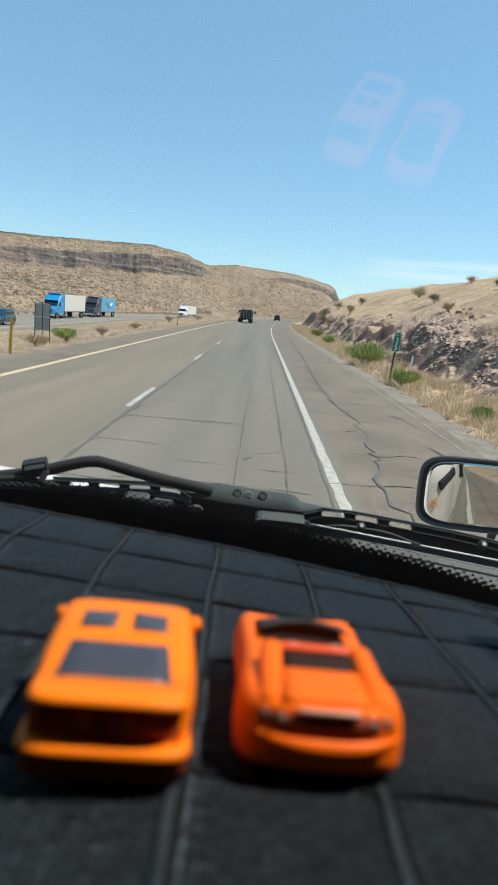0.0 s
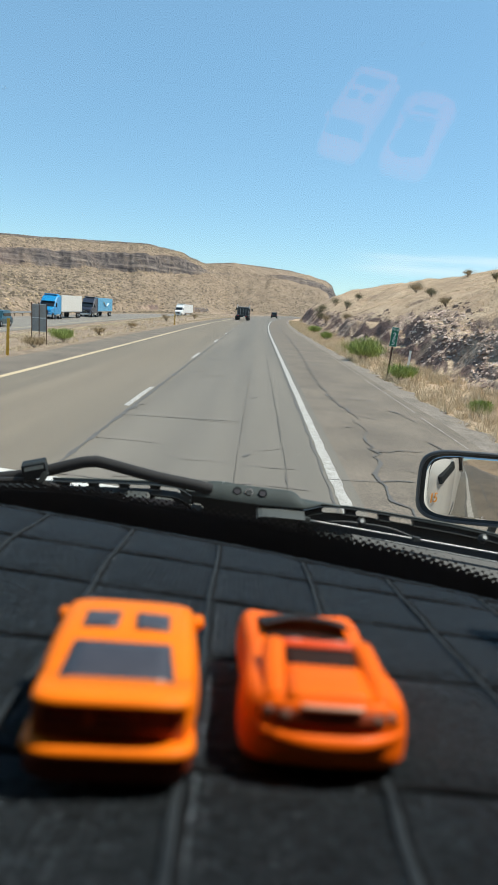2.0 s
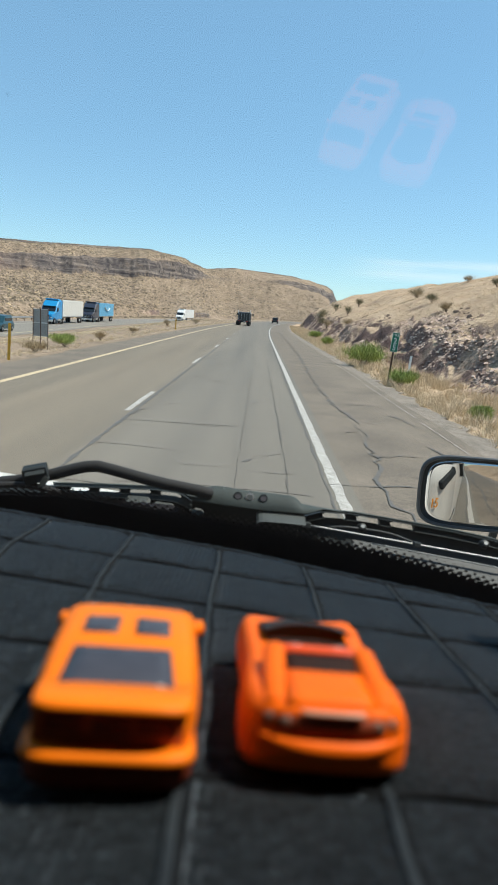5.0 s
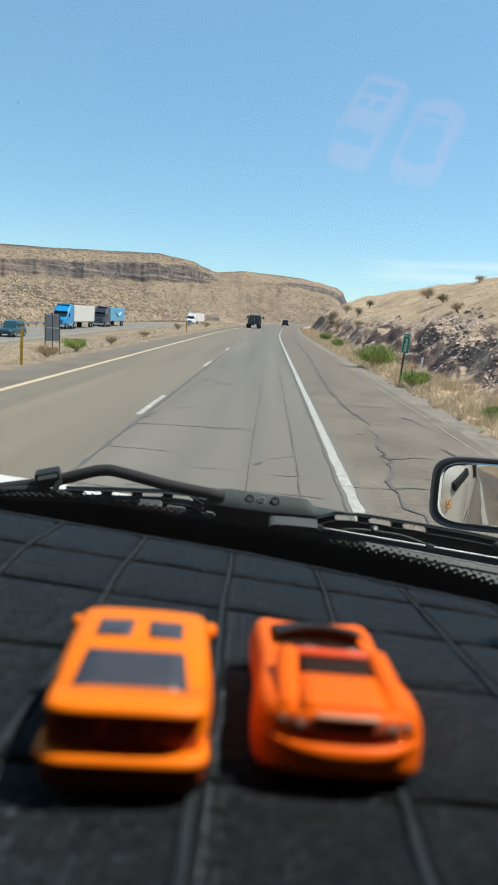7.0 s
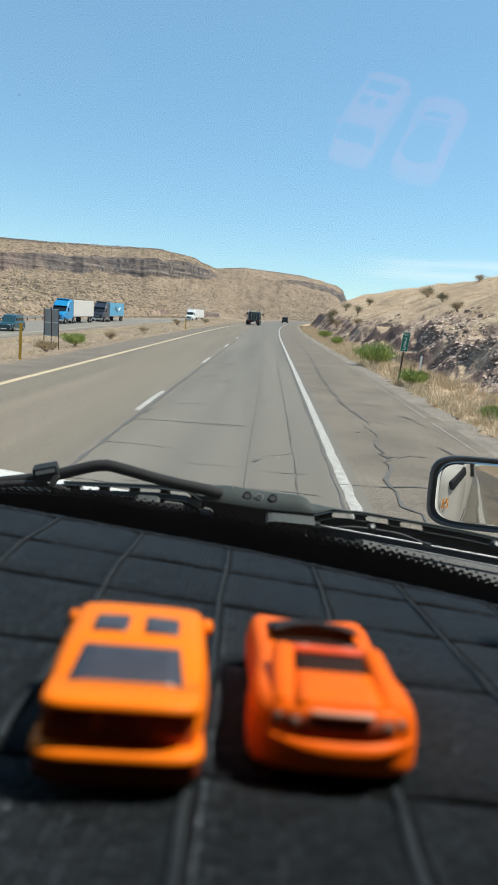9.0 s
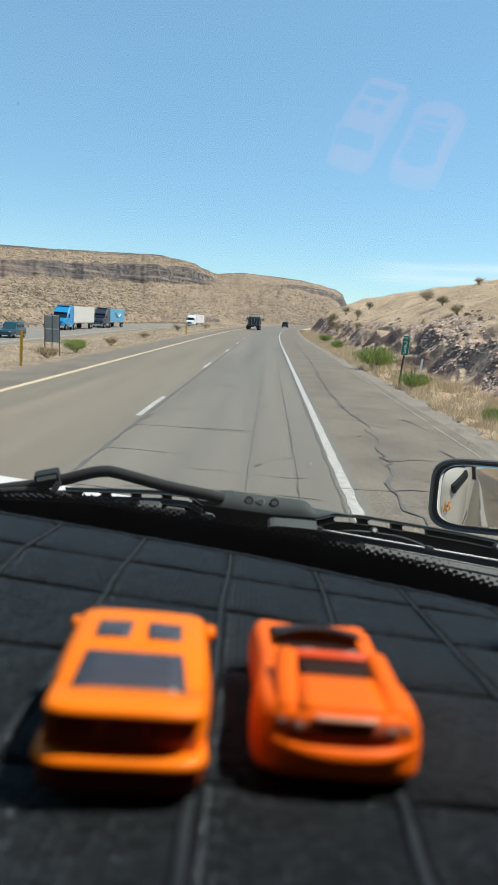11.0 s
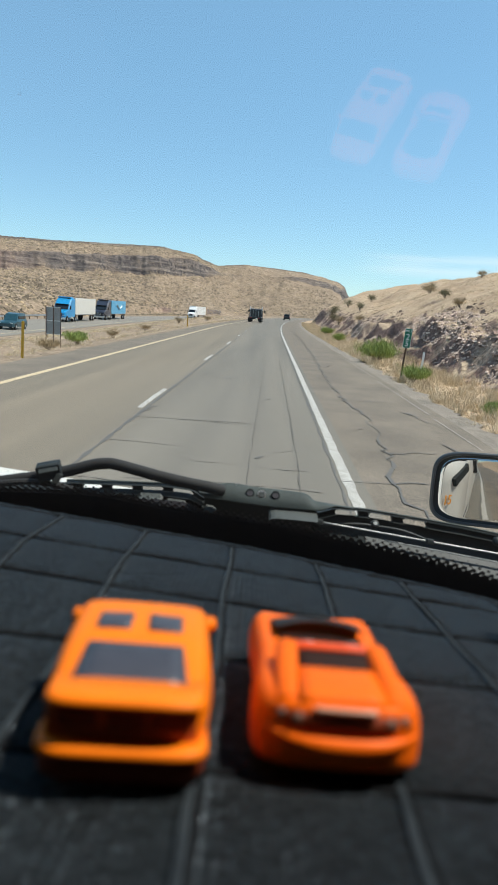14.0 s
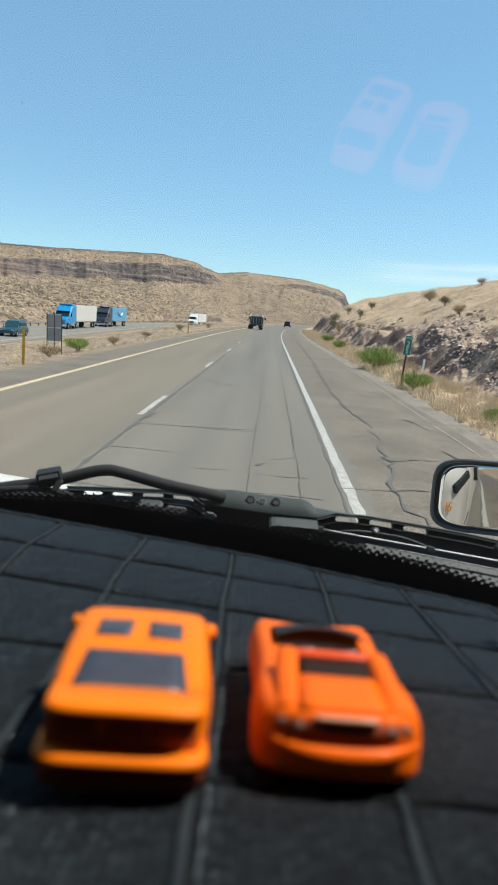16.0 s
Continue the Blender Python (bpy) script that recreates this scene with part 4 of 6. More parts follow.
def toy_roadster():
    at = CAB @ pose(0.0215, 0.1132, mat_height(0.022, 0.14) + 0.0002, 0, 1.2, 1.2)
    toy = thing("toy_car", at, "red-orange die-cast toy roadster with open cockpit on the dash mat", "toy car", "toy cars")
    bm = bmesh.new()
    spec = [(0.0050, 0.0092, 0.0052, 0.0155, 0.0163), (0.0064, 0.0134, 0.0034, 0.0161, 0.0166), (0.0088, 0.0165, 0.0016, 0.0166, 0.0168), (0.0125, 0.0180, 0.0008, 0.0170, 0.0170),
            (0.019, 0.0184, 0.0010, 0.0174, 0.0170), (0.028, 0.0177, 0.0026, 0.0170, 0.0172), (0.038, 0.0169, 0.0026, 0.0166, 0.0168), (0.048, 0.0172, 0.0026, 0.0170, 0.0158),
            (0.057, 0.0178, 0.0026, 0.0176, 0.0158), (0.065, 0.0180, 0.0026, 0.0176, 0.0168), (0.070, 0.0170, 0.0028, 0.0160, 0.0150), (0.0748, 0.0144, 0.0032, 0.0110, 0.0110), (0.0772, 0.0110, 0.0040, 0.0070, 0.0070)]
    loft(bm, [fendered(hw, zb, zf, zm, y) for y, hw, zb, zf, zm in spec])
    soften(part("body", bm, ORANGE_B, toy, smooth=True))
    for s in (-1, 1):
        bm = bmesh.new()
        sweep(bm, smooth_path([(s * 0.0110, 0.0085, 0.0152), (s * 0.0110, 0.013, 0.0169), (s * 0.0108, 0.020, 0.0186), (s * 0.0103, 0.0272, 0.0202)]), 0.0026, 0.0021, 12)
        part("buttress", bm, ORANGE_B, toy, smooth=True)
    bm = bmesh.new()
    loft(bm, [[(x, y + 0.0012 * (x / 0.0110) ** 2, z - 0.0009 * (x / 0.0110) ** 4) for y, z in ((0.0254, 0.0202), (0.0251, 0.0208), (0.0258, 0.0214), (0.0280, 0.0215), (0.0290, 0.0210), (0.0288, 0.0200))] for x in np.linspace(-0.0108, 0.0108, 13)])
    part("roll_bar", bm, TOY_RED, toy, "red roll bar", True)
    bm = bmesh.new()
    box(bm, 0, 0.0390, 0.0164, 0.0215, 0.0170, 0.0014, 0.0005)
    tub = part("cockpit", bm, TOY_BOUNCE_BLACK, toy, "dark open cockpit")
    for sx in (-0.0052, 0.0052):
        bm = bmesh.new()
        loft(bm, [[(sx + w * math.cos(q), y, z + 0.0012 * math.sin(q)) for q in np.linspace(0, 2 * math.pi, 9)[:-1]] for y, z, w in ((0.0335, 0.0168, 0.0036), (0.0330, 0.0182, 0.0036), (0.0322, 0.0194, 0.0026))])
        part("seat", bm, TOY_GLASS, tub, "dark moulded seat", True)
    bm = bmesh.new()
    shield = []
    for x in np.linspace(-1, 1, 17):
        w, back = 0.0112 * x, 0.0042 * x * x
        lo, hi = Vector((w * 1.12, 0.0625 - back * 1.3, 0.0172)), Vector((w, 0.0475 - back, 0.0204 - 0.0010 * x * x))
        shield.append([lo, hi, hi + Vector((0, 0.0007, 0.0)), lo + Vector((0, 0.0009, 0))])
    loft(bm, shield)
    part("windscreen", bm, TOY_SCREEN, toy, "dark smoked wraparound windscreen", True)
    bm = bmesh.new()
    sweep(bm, [r[1] + Vector((0, 0.0004, 0.0002)) for r in shield], 0.0004, 0.0003, 8)
    part("windscreen_frame", bm, TOY_BOUNCE_BLACK, toy, "thin windscreen frame", True)
    part("engine_cover", panel(bmesh.new(), [(-0.0088, 0.0062, 0.0166), (0.0088, 0.0062, 0.0166), (0.0086, 0.0192, 0.0180), (-0.0086, 0.0192, 0.0180)], 0.0009), ORANGE_B, toy, smooth=True)
    part("rear_window", panel(bmesh.new(), [(-0.0086, 0.0190, 0.0177), (0.0086, 0.0190, 0.0177), (0.0088, 0.0256, 0.0203), (-0.0088, 0.0256, 0.0203)], 0.0002), TOY_BOUNCE_BLACK, toy, "dark rear window", True)
    # tail recess in a dark red that carries its own shade
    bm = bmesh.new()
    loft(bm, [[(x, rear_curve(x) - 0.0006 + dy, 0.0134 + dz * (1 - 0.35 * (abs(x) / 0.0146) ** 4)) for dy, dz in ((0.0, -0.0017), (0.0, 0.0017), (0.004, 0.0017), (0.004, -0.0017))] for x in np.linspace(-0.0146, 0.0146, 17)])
    tail = part("tail_panel", bm, TOY_SHADED_TAIL, toy, "tail recess, shade put into its dark red", True)
    for s in (-1, 1):
        bm = bmesh.new()
        for x in (0.0091, 0.0121):
            rod(bm, (s * x, rear_curve(x) - 0.0008, 0.0135), (s * x, rear_curve(x) + 0.001, 0.0135), 0.0014, seg=14)
        part("tail_light", bm, TOY_LAMP, tail, "dull grey-brown tail light", True)
    bm = bmesh.new()
    loft(bm, [[(x, rear_curve(x) - 0.0020 + dy, 0.0088 + 0.0016 * (x / 0.0160) ** 2 + dz * (1 - 0.7 * (x / 0.0160) ** 2)) for dy, dz in ((0.0024, -0.0020), (0.0006, -0.0012), (0.0, 0.0002), (0.0006, 0.0018), (0.0060, 0.0024), (0.0060, -0.0020))] for x in np.linspace(-0.0160, 0.0160, 21)])
    part("bumper", bm, ORANGE_B, toy, smooth=True)
    # body under the bumper, its shade painted as dark red
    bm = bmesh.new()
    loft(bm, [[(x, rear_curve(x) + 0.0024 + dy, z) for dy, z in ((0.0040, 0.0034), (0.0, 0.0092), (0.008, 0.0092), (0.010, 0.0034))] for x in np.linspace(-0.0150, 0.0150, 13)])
    part("valance", bm, TOY_SHADED_TAIL, toy, "lower rear valance, coloured as in shade", True)
    bm = bmesh.new()
    box(bm, 0, 0.020, 0.0034, 0.0270, 0.018, 0.0024, 0.0006)
    part("base_plate", bm, TOY_BOUNCE_BLACK, toy, "black base plate")
    # the gleam on the deck's rear edge, modelled as a pale bar
    bm = bmesh.new()
    sweep(bm, [(x, rear_curve(x) - 0.0004, 0.0158 + 0.0003 * math.cos(x * 90)) for x in np.linspace(-0.0062, 0.0062, 13)], 0.0007, 0.0005, 8)
    part("tail_glint", bm, TOY_GLINT, toy, "pale strip painted as the highlight on the tail's edge", True)
    toy_wheels(toy, 0.0146, (0.019, 0.060), 0.0055)


toy_coupe()
toy_roadster()


# ---- windscreen, black border with dots, and the cab around ----
def border(u):
    """The height of the black border's upper edge."""
    return float(np.interp(u, (-0.6, -0.205, -0.159, -0.134, -0.110, -0.087, -0.063, -0.039, -0.006, 0.032, 0.077, 0.121, 0.164, 0.197, 0.6), (-0.025, -0.0282, -0.0315, -0.0335, -0.0373, -0.0420, -0.0468, -0.0505, -0.0540, -0.0600, -0.0655, -0.0700, -0.0759, -0.0813, -0.16)))


def dotted(u):
    """How deep the dotted band is, shallower towards the middle of the cab."""
    return 0.85 + 0.15 * float(ease(-0.03, 0.05, u))


screen = thing("window_1", CAB, "raked truck windscreen with a black dotted lower border", "windscreen", kind="structure")
bm = bmesh.new()
for lift, flip in ((0.0, False), (0.005, True)):
    sheet = [[bm.verts.new(on_pane(float(u), float(h), lift)) for h in np.linspace(-0.17, 0.62, 8)] for u in (-1.55, -1.0, -0.6, *np.linspace(-0.40, 0.52, 70), 0.62)]
    for c0, c1 in zip(sheet, sheet[1:]):
        for j in range(7):
            f = bm.faces.new((c0[j], c1[j], c1[j + 1], c0[j + 1]))
            f.material_index = 1 if flip else 0
pane = part("pane", bm, [GLASS_IN, GLASS_OUT], screen, "clear laminated glass", True)
bm = bmesh.new()
us = np.linspace(-1.5, 0.6, 160)
loft(bm, [[on_pane(u, -0.168, 0.0006), on_pane(u, border(u) - 0.0152, 0.0006), on_pane(u, border(u) - 0.0152, 0.0012), on_pane(u, -0.168, 0.0012)] for u in us])
part("border", bm, FRIT, screen, "black ceramic border")
bm = bmesh.new()
u, step = -0.45, 0.0066
while u < 0.40:
    for row in range(5):
        uu = u + (step / 2 if row % 2 else 0)
        h = border(uu) - 0.0146 + row * 0.0030 * dotted(uu)
        r = (0.0037, 0.0031, 0.0023, 0.0014, 0.0007)[row] * (0.4 + 0.6 * dotted(uu))
        c = on_pane(uu, h, 0.0008)
        e1 = Vector((1, -PANE.x / PANE.y, 0)).normalized()
        e2 = PANE.cross(e1).normalized()
        bm.faces.new([bm.verts.new(c + e1 * (r * math.cos(2 * math.pi * i / 12)) + e2 * (1.05 * r * math.sin(2 * math.pi * i / 12))) for i in range(12)])
    u += step
tagged(part("dots", bm, FRIT, screen, "black ceramic dots"), kind="stuff")
rnd = random.Random(9)
bm = bmesh.new()
for i in range(34):
    c, r = on_pane(rnd.uniform(-0.20, 0.22), rnd.uniform(-0.05, 0.19), -0.0004), rnd.uniform(0.00015, 0.00045)
    e1 = Vector((1, -PANE.x / PANE.y, 0)).normalized()
    e2 = PANE.cross(e1).normalized()
    bm.faces.new([bm.verts.new(c + e1 * (r * rnd.uniform(0.6, 1.3) * math.cos(i2)) + e2 * (r * rnd.uniform(0.6, 1.6) * math.sin(i2))) for i2 in (0, 1.05, 2.1, 3.14, 4.2, 5.24)])
tagged(part("specks", bm, SIGN_WHITE, screen, "dried specks of dirt on the glass"), kind="stuff")
pane.visible_shadow = False

shell = thing("cab_shell", CAB, "dark trimmed truck cab interior walls and dashboard body", "truck cab", kind="structure")
bm = bmesh.new()
loft(bm, [[(u, -0.9, -0.20), (u, -0.34, -0.085 - 0.1 * abs(u) * 0.2), (u, mat_edge(u) - 0.02, mat_height(u, mat_edge(u)) - 0.0085), (u, mat_edge(u) + 0.01, mat_height(u, mat_edge(u)) - 0.03), (u, 0.62, -0.16), (u, 0.62, -0.30), (u, -0.9, -0.30)] for u in np.linspace(-1.5, 0.60, 50)])
part("dashboard", bm, TRIM, shell, "black moulded dashboard top")
for nm, (x, y, z, sx, sy, sz) in (("roof", (-0.46, -0.95, 0.66, 2.3, 1.45, 0.06)), ("back_wall", (-0.46, -1.70, -0.2, 2.3, 0.06, 1.72)), ("door_side", (0.52, -0.76, -0.2, 0.05, 1.85, 1.72)), ("door_side", (-1.60, -0.72, -0.2, 0.06, 1.95, 1.72)), ("cab_floor", (-0.53, -0.6, -1.1, 2.1, 2.1, 0.06))):
    bm = bmesh.new()
    box(bm, x, y, z, sx, sy, sz, 0.01)
    part(nm, bm, TRIM, shell)
bm = bmesh.new()
box(bm, -0.46, -0.97, 0.715, 2.34, 1.55, 0.03, 0.012)
part("roof_skin", bm, CREAM_PAINT, shell, "white outer roof skin")
bm = bmesh.new()
box(bm, -0.46, -1.75, -0.2, 2.34, 0.03, 1.80, 0.012)
part("rear_skin", bm, CREAM_PAINT, shell, "white outer rear panel")
for s in (-1.58, 0.585):
    bm = bmesh.new()
    sweep(bm, [on_pane(s, -0.2, 0.0), on_pane(s, 0.66, 0.0)], 0.045, 0.03, 10, (0, 1, 0))
    part("pillar", bm, TRIM, shell)


# ---- outside the glass: cowl, wiper, linkage ----
def cowl_top(u):
    return float(np.interp(u, (-0.29, -0.214, -0.157, -0.10, -0.07, -0.06, -0.052, 0.070, 0.083, 0.100, 0.134, 0.169, 0.211, 0.253, 0.30, 0.60), (-0.0636, -0.0609, -0.0590, -0.0576, -0.0592, -0.0630, -0.0680, -0.0800, -0.0772, -0.0720, -0.0722, -0.0757, -0.0803, -0.0850, -0.0920, -0.155)))


cowl = thing("cowl_panel", CAB, "black plastic windscreen cowl with ventilation slots", "cowl panel")
SLOTS = [(-0.196, -0.173), (-0.162, -0.137), (-0.126, -0.101), (-0.090, -0.0655), (0.102, 0.129), (0.142, 0.169), (0.182, 0.210)]
bm = bmesh.new()


def bar(u0, u1, top, low):
    k = max(1, int((u1 - u0) / 0.005))
    rings = []
    for i in range(k + 1):
        u = u0 + (u1 - u0) * i / k
        t = cowl_top(u)
        rings.append([(u, 0.70, t - low), (u, 0.712 + 0.2 * top, t - top), (u, 0.716 + 0.2 * top, t - top - 0.001), (u, 0.706, t - low - 0.001)])
    loft(bm, rings)


edges = [-0.215] + [v for s in SLOTS[:4] for v in s] + [-0.03]
bar(-0.215, -0.052, 0.0, 0.0032)
bar(-0.215, -0.052, 0.0086, 0.0140)
bar(-0.62, -0.215, 0.003, 0.011)
for a, b in zip(edges[::2], edges[1::2]):
    bar(a, min(b, -0.052), 0.0032, 0.0086)
edges = [0.074] + [v for s in SLOTS[4:] for v in s] + [0.50]
bar(0.074, 0.50, 0.0, 0.0018)
bar(0.074, 0.50, 0.0092, 0.040)
for a, b in zip(edges[::2], edges[1::2]):
    bar(a, b, 0.0018, 0.0092)
loft(bm, [[(u, 0.722, cowl_top(u) - 0.030), (u, 0.702, cowl_top(u)), (u, 0.706, cowl_top(u)), (u, 0.726, cowl_top(u) - 0.030)] for u in np.linspace(-0.052, 0.074, 12)])
for u0, u1 in SLOTS:
    for u, way in ((u0, 1), (u1, -1)):
        for near, far in (((0.0030, 0.0054), (0.0088, 0.0064)) if u0 < 0 else ((0.0016, 0.0042), (0.0094, 0.0068))):
            t = cowl_top(u)
            loft(bm, [[(u - way * 0.0006, v, t - near), (u + way * 0.0034, v, t - near), (u + way * 0.0010, v, t - near * 0.6 - far * 0.4), (u - way * 0.0006, v, t - far)] for v in (0.702, 0.708)])
part("slotted_panel", bm, BLACK_PLASTIC, cowl, "black slotted plastic panel")
# the panel's lower bars, coloured black as the shade below the slots
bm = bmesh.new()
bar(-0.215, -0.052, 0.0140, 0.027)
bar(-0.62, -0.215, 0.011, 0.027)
part("apron", bm, GAP_SHADE, cowl, "black apron put in for the shade below the slots")
# the dark of the gap under the cowl, given as a black surface
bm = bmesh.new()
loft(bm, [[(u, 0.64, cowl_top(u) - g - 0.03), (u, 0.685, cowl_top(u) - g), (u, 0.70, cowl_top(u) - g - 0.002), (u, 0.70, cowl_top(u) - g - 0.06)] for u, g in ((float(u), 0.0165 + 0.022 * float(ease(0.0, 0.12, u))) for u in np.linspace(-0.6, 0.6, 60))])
part("gutter", bm, GAP_SHADE, cowl, "black filler put in for the shaded gap under the cowl")
bm = bmesh.new()
sweep(bm, [(u, 0.668, -0.0856 - 0.112 * (u - 0.08)) for u in np.linspace(0.079, 0.55, 30)], 0.0011, 0.0010, 8)
part("linkage_rod", bm, STEEL, cowl, "thin bright metal rod along the cowl", True)
for u in (0.0795, 0.2030):
    bm = bmesh.new()
    box(bm, u, 0.666, -0.0856 - 0.112 * (u - 0.08), 0.0085, 0.006, 0.0062, 0.0012, tilt=(0, 6.4, 0))
    part("clamp", bm, GREY_PLASTIC, cowl, "dark rubber clamp on the rod")
for u0, u1 in ((-0.215, -0.058), (0.098, 0.50)):
    bm = bmesh.new()
    sweep(bm, [(float(u), 0.706, cowl_top(float(u)) + 0.0004) for u in np.linspace(u0, u1, 40)], 0.0022, 0.0011, 8)
    part("top_rim", bm, PLATE, cowl, "worn grey rim along the slotted panel", True)
bm = bmesh.new()
loft(bm, [[(u, 0.660, h), (u, 0.636, h - 0.030), (u, 0.640, h - 0.031), (u, 0.664, h - 0.001)] for u, h in ((float(q), -0.115 - 0.127 * (float(q) - 0.271)) for q in np.linspace(0.13, 0.55, 30))])
part("lower_lip", bm, GREY_PLASTIC, cowl, "dusty grey lower lip")
bm = bmesh.new()
sweep(bm, [(u, 0.653, -0.1145 - 0.127 * (u - 0.271)) for u in np.linspace(0.15, 0.55, 24)], 0.0010, 0.0008, 8)
part("lip_edge", bm, DULL_STEEL, cowl, "worn pale edge of the lip", True)
for u, v, h in ((0.1462, 0.695, -0.0885), (0.2890, 0.695, -0.0985)):
    bm = bmesh.new()
    rod(bm, (u, v, h), (u, v - 0.006, h + 0.002), 0.0056, 0.0046, 16)
    screw = part("screw", bm, GREY_PLASTIC, cowl, "grey metal screw", True)
    bm = bmesh.new()
    rod(bm, (u, v - 0.004, h), (u, v - 0.0080, h + 0.003), 0.0028, 0.0025, 6)
    part("head", bm, DULL_STEEL, screw)
bm = bmesh.new()
sweep(bm, smooth_path([(0.085, 0.69, -0.0925), (0.12, 0.688, -0.0880), (0.1462, 0.69, -0.0890), (0.18, 0.688, -0.0925), (0.215, 0.69, -0.1040)]), 0.0016, 0.0013, 8)
part("wash_hose", bm, GREY_PLASTIC, cowl, "grey washer hose", True)
bm = bmesh.new()
loft(bm, [[(u, 0.678, t), (u, 0.672, t - 0.001), (u, 0.654, t - 0.0098), (u, 0.657, t - 0.0108), (u, 0.680, t - 0.003)] for u, t in ((0.0232, -0.0770), (0.0255, -0.0745), (0.030, -0.0736), (0.053, -0.0738), (0.0770, -0.0748))])
part("bracket", bm, PALE_PLASTIC, cowl, "light grey bracket")
for u0, u1, t0, t1 in ((-0.129, -0.100, -0.0690, -0.0692), (-0.097, -0.0715, -0.0738, -0.0750), (-0.0515, -0.0375, -0.0780, -0.0790)):
    bm = bmesh.new()
    loft(bm, [[(u, 0.700, t), (u, 0.690, t - 0.009), (u, 0.692, t - 0.010), (u, 0.702, t - 0.001)] for u, t in ((u0, t0 - 0.003), (u0 + 0.003, t0), (u1 - 0.003, t1), (u1, t1 - 0.003))])
    part("drain_cap", bm, PALE_PLASTIC, cowl, "pale dusty drain cap")

wiper = thing("windscreen_wiper", CAB, "black bent wiper arm resting at the windscreen's foot", "wiper")
bm = bmesh.new()
sweep(bm, smooth_path([(-0.40, 0.66, -0.089), (-0.27, 0.66, -0.0622), (-0.233, 0.66, -0.0552), (-0.204, 0.66, -0.0478), (-0.174, 0.66, -0.0385), (-0.160, 0.66, -0.0360), (-0.146, 0.66, -0.0366), (-0.09, 0.663, -0.0482), (-0.045, 0.668, -0.0553), (-0.03, 0.676, -0.0585)], 5), 0.006, 0.0064, 12)
part("arm", bm, RUBBER, wiper, smooth=True)
bm = bmesh.new()
box(bm, -0.2175, 0.650, -0.0470, 0.025, 0.016, 0.017, 0.0015, tilt=(20, -14, 8))
clip = part("clip", bm, BLACK_PLASTIC, wiper, "square black blade clip")
bm = bmesh.new()
box(bm, -0.2165, 0.641, -0.0440, 0.020, 0.010, 0.0015, 0.0005, tilt=(60, -14, 8))
part("cover", bm, GREY_PLASTIC, clip)
bm = bmesh.new()
box(bm, -0.2085, 0.650, -0.0555, 0.006, 0.012, 0.014, 0.0012, tilt=(0, 25, 10))
part("lug", bm, GREY_PLASTIC, clip)
bm = bmesh.new()
sweep(bm, smooth_path([(-0.55, 0.64, -0.079), (-0.35, 0.645, -0.0745), (-0.24, 0.65, -0.0605), (-0.19, 0.65, -0.066)]), 0.004, 0.0035, 8)
part("blade", bm, RUBBER, wiper, "black rubber blade")
plate = bmesh.new()
rings = []
for u in np.linspace(-0.060, 0.119, 64):
    t = float(np.interp(u, (-0.060, -0.048, -0.036, -0.027, -0.018, -0.008, 0.0, 0.03, 0.060, 0.066, 0.0705, 0.0740, 0.0975, 0.119), (-0.0598, -0.0566, -0.0523, -0.0507, -0.0504, -0.0514, -0.0528, -0.0544, -0.0560, -0.0572, -0.0602, -0.0642, -0.0672, -0.0692)))
    b = float(np.interp(u, (-0.060, -0.0535, -0.047, -0.010, 0.027, 0.055, 0.0795, 0.088, 0.0975, 0.119), (-0.0608, -0.0665, -0.0690, -0.0722, -0.0748, -0.0755, -0.0756, -0.0728, -0.0693, -0.0712)))
    m = t - (t - b) * 0.22
    rings.append([(u, 0.6905, t), (u, 0.6865, t - 0.0006), (u, 0.6835, m), (u, 0.6690, b * 0.984 + 0.0014), (u, 0.6702, b * 0.984), (u, 0.6930, b - 0.0005), (u, 0.6945, t - 0.002)])
loft(plate, rings)
part("pivot_plate", plate, PLATE, wiper, "worn dark grey-green pivot plate", True)
for u, h in ((0.0009, -0.0596), (0.0144, -0.0600), (0.0298, -0.0604)):
    bm = bmesh.new()
    rod(bm, (u, 0.6830, h - 0.001), (u, 0.6780, h + 0.0), 0.0052, 0.0050, 20)
    bolt = part("bolt", bm, BLACK_PLASTIC if abs(u - 0.0157) > 0.01 else STEEL, wiper)
    bm = bmesh.new()
    rod(bm, (u, 0.6785, h - 0.0005), (u, 0.6774, h), 0.0036, 0.0034, 14)
    part("hole", bm, FRIT if abs(u - 0.0157) > 0.01 else GREY_PLASTIC, bolt)

# ---- the bonnet and the side of the truck, white ----
bonnet = thing("truck_body", Matrix.Identity(4), "white truck bonnet and cab side beyond the windscreen", "truck body")
bm = bmesh.new()
loft(bm, [[(-1.60, y, 0.5), (-1.60, y, 1.55 + dz), (-1.25, y, 1.800 + dz), (-0.45, y, 1.797 + dz), (-0.15, y, 1.772 + dz), (0.10, y, 1.690 + dz), (0.34, y, 1.45 + dz), (0.42, y, 0.5)] for y, dz in ((0.76, 0.0), (0.80, 0.0), (0.93, -0.010), (0.97, -0.018), (1.4, -0.17), (1.9, -0.36), (2.4, -0.62))])
part("bonnet", bm, CREAM_PAINT, bonnet, "white painted bonnet", True)
bm = bmesh.new()
box(bm, 0.62, -1.35, 1.26, 0.06, 3.3, 1.98, 0.03)
side = part("cab_side", bm, CREAM_PAINT, bonnet, "white cab side", True)
bm = bmesh.new()
loft(bm, [[(0.40, 0.85, z), (0.47, 0.84, z), (0.60, 0.55, z), (0.65, 0.28, z), (0.58, 0.28, z), (0.50, 0.55, z)] for z in (0.65, 1.0, 1.4, 1.62)])
part("corner", bm, CREAM_PAINT, bonnet, "white cab corner", True)
bm = bmesh.new()
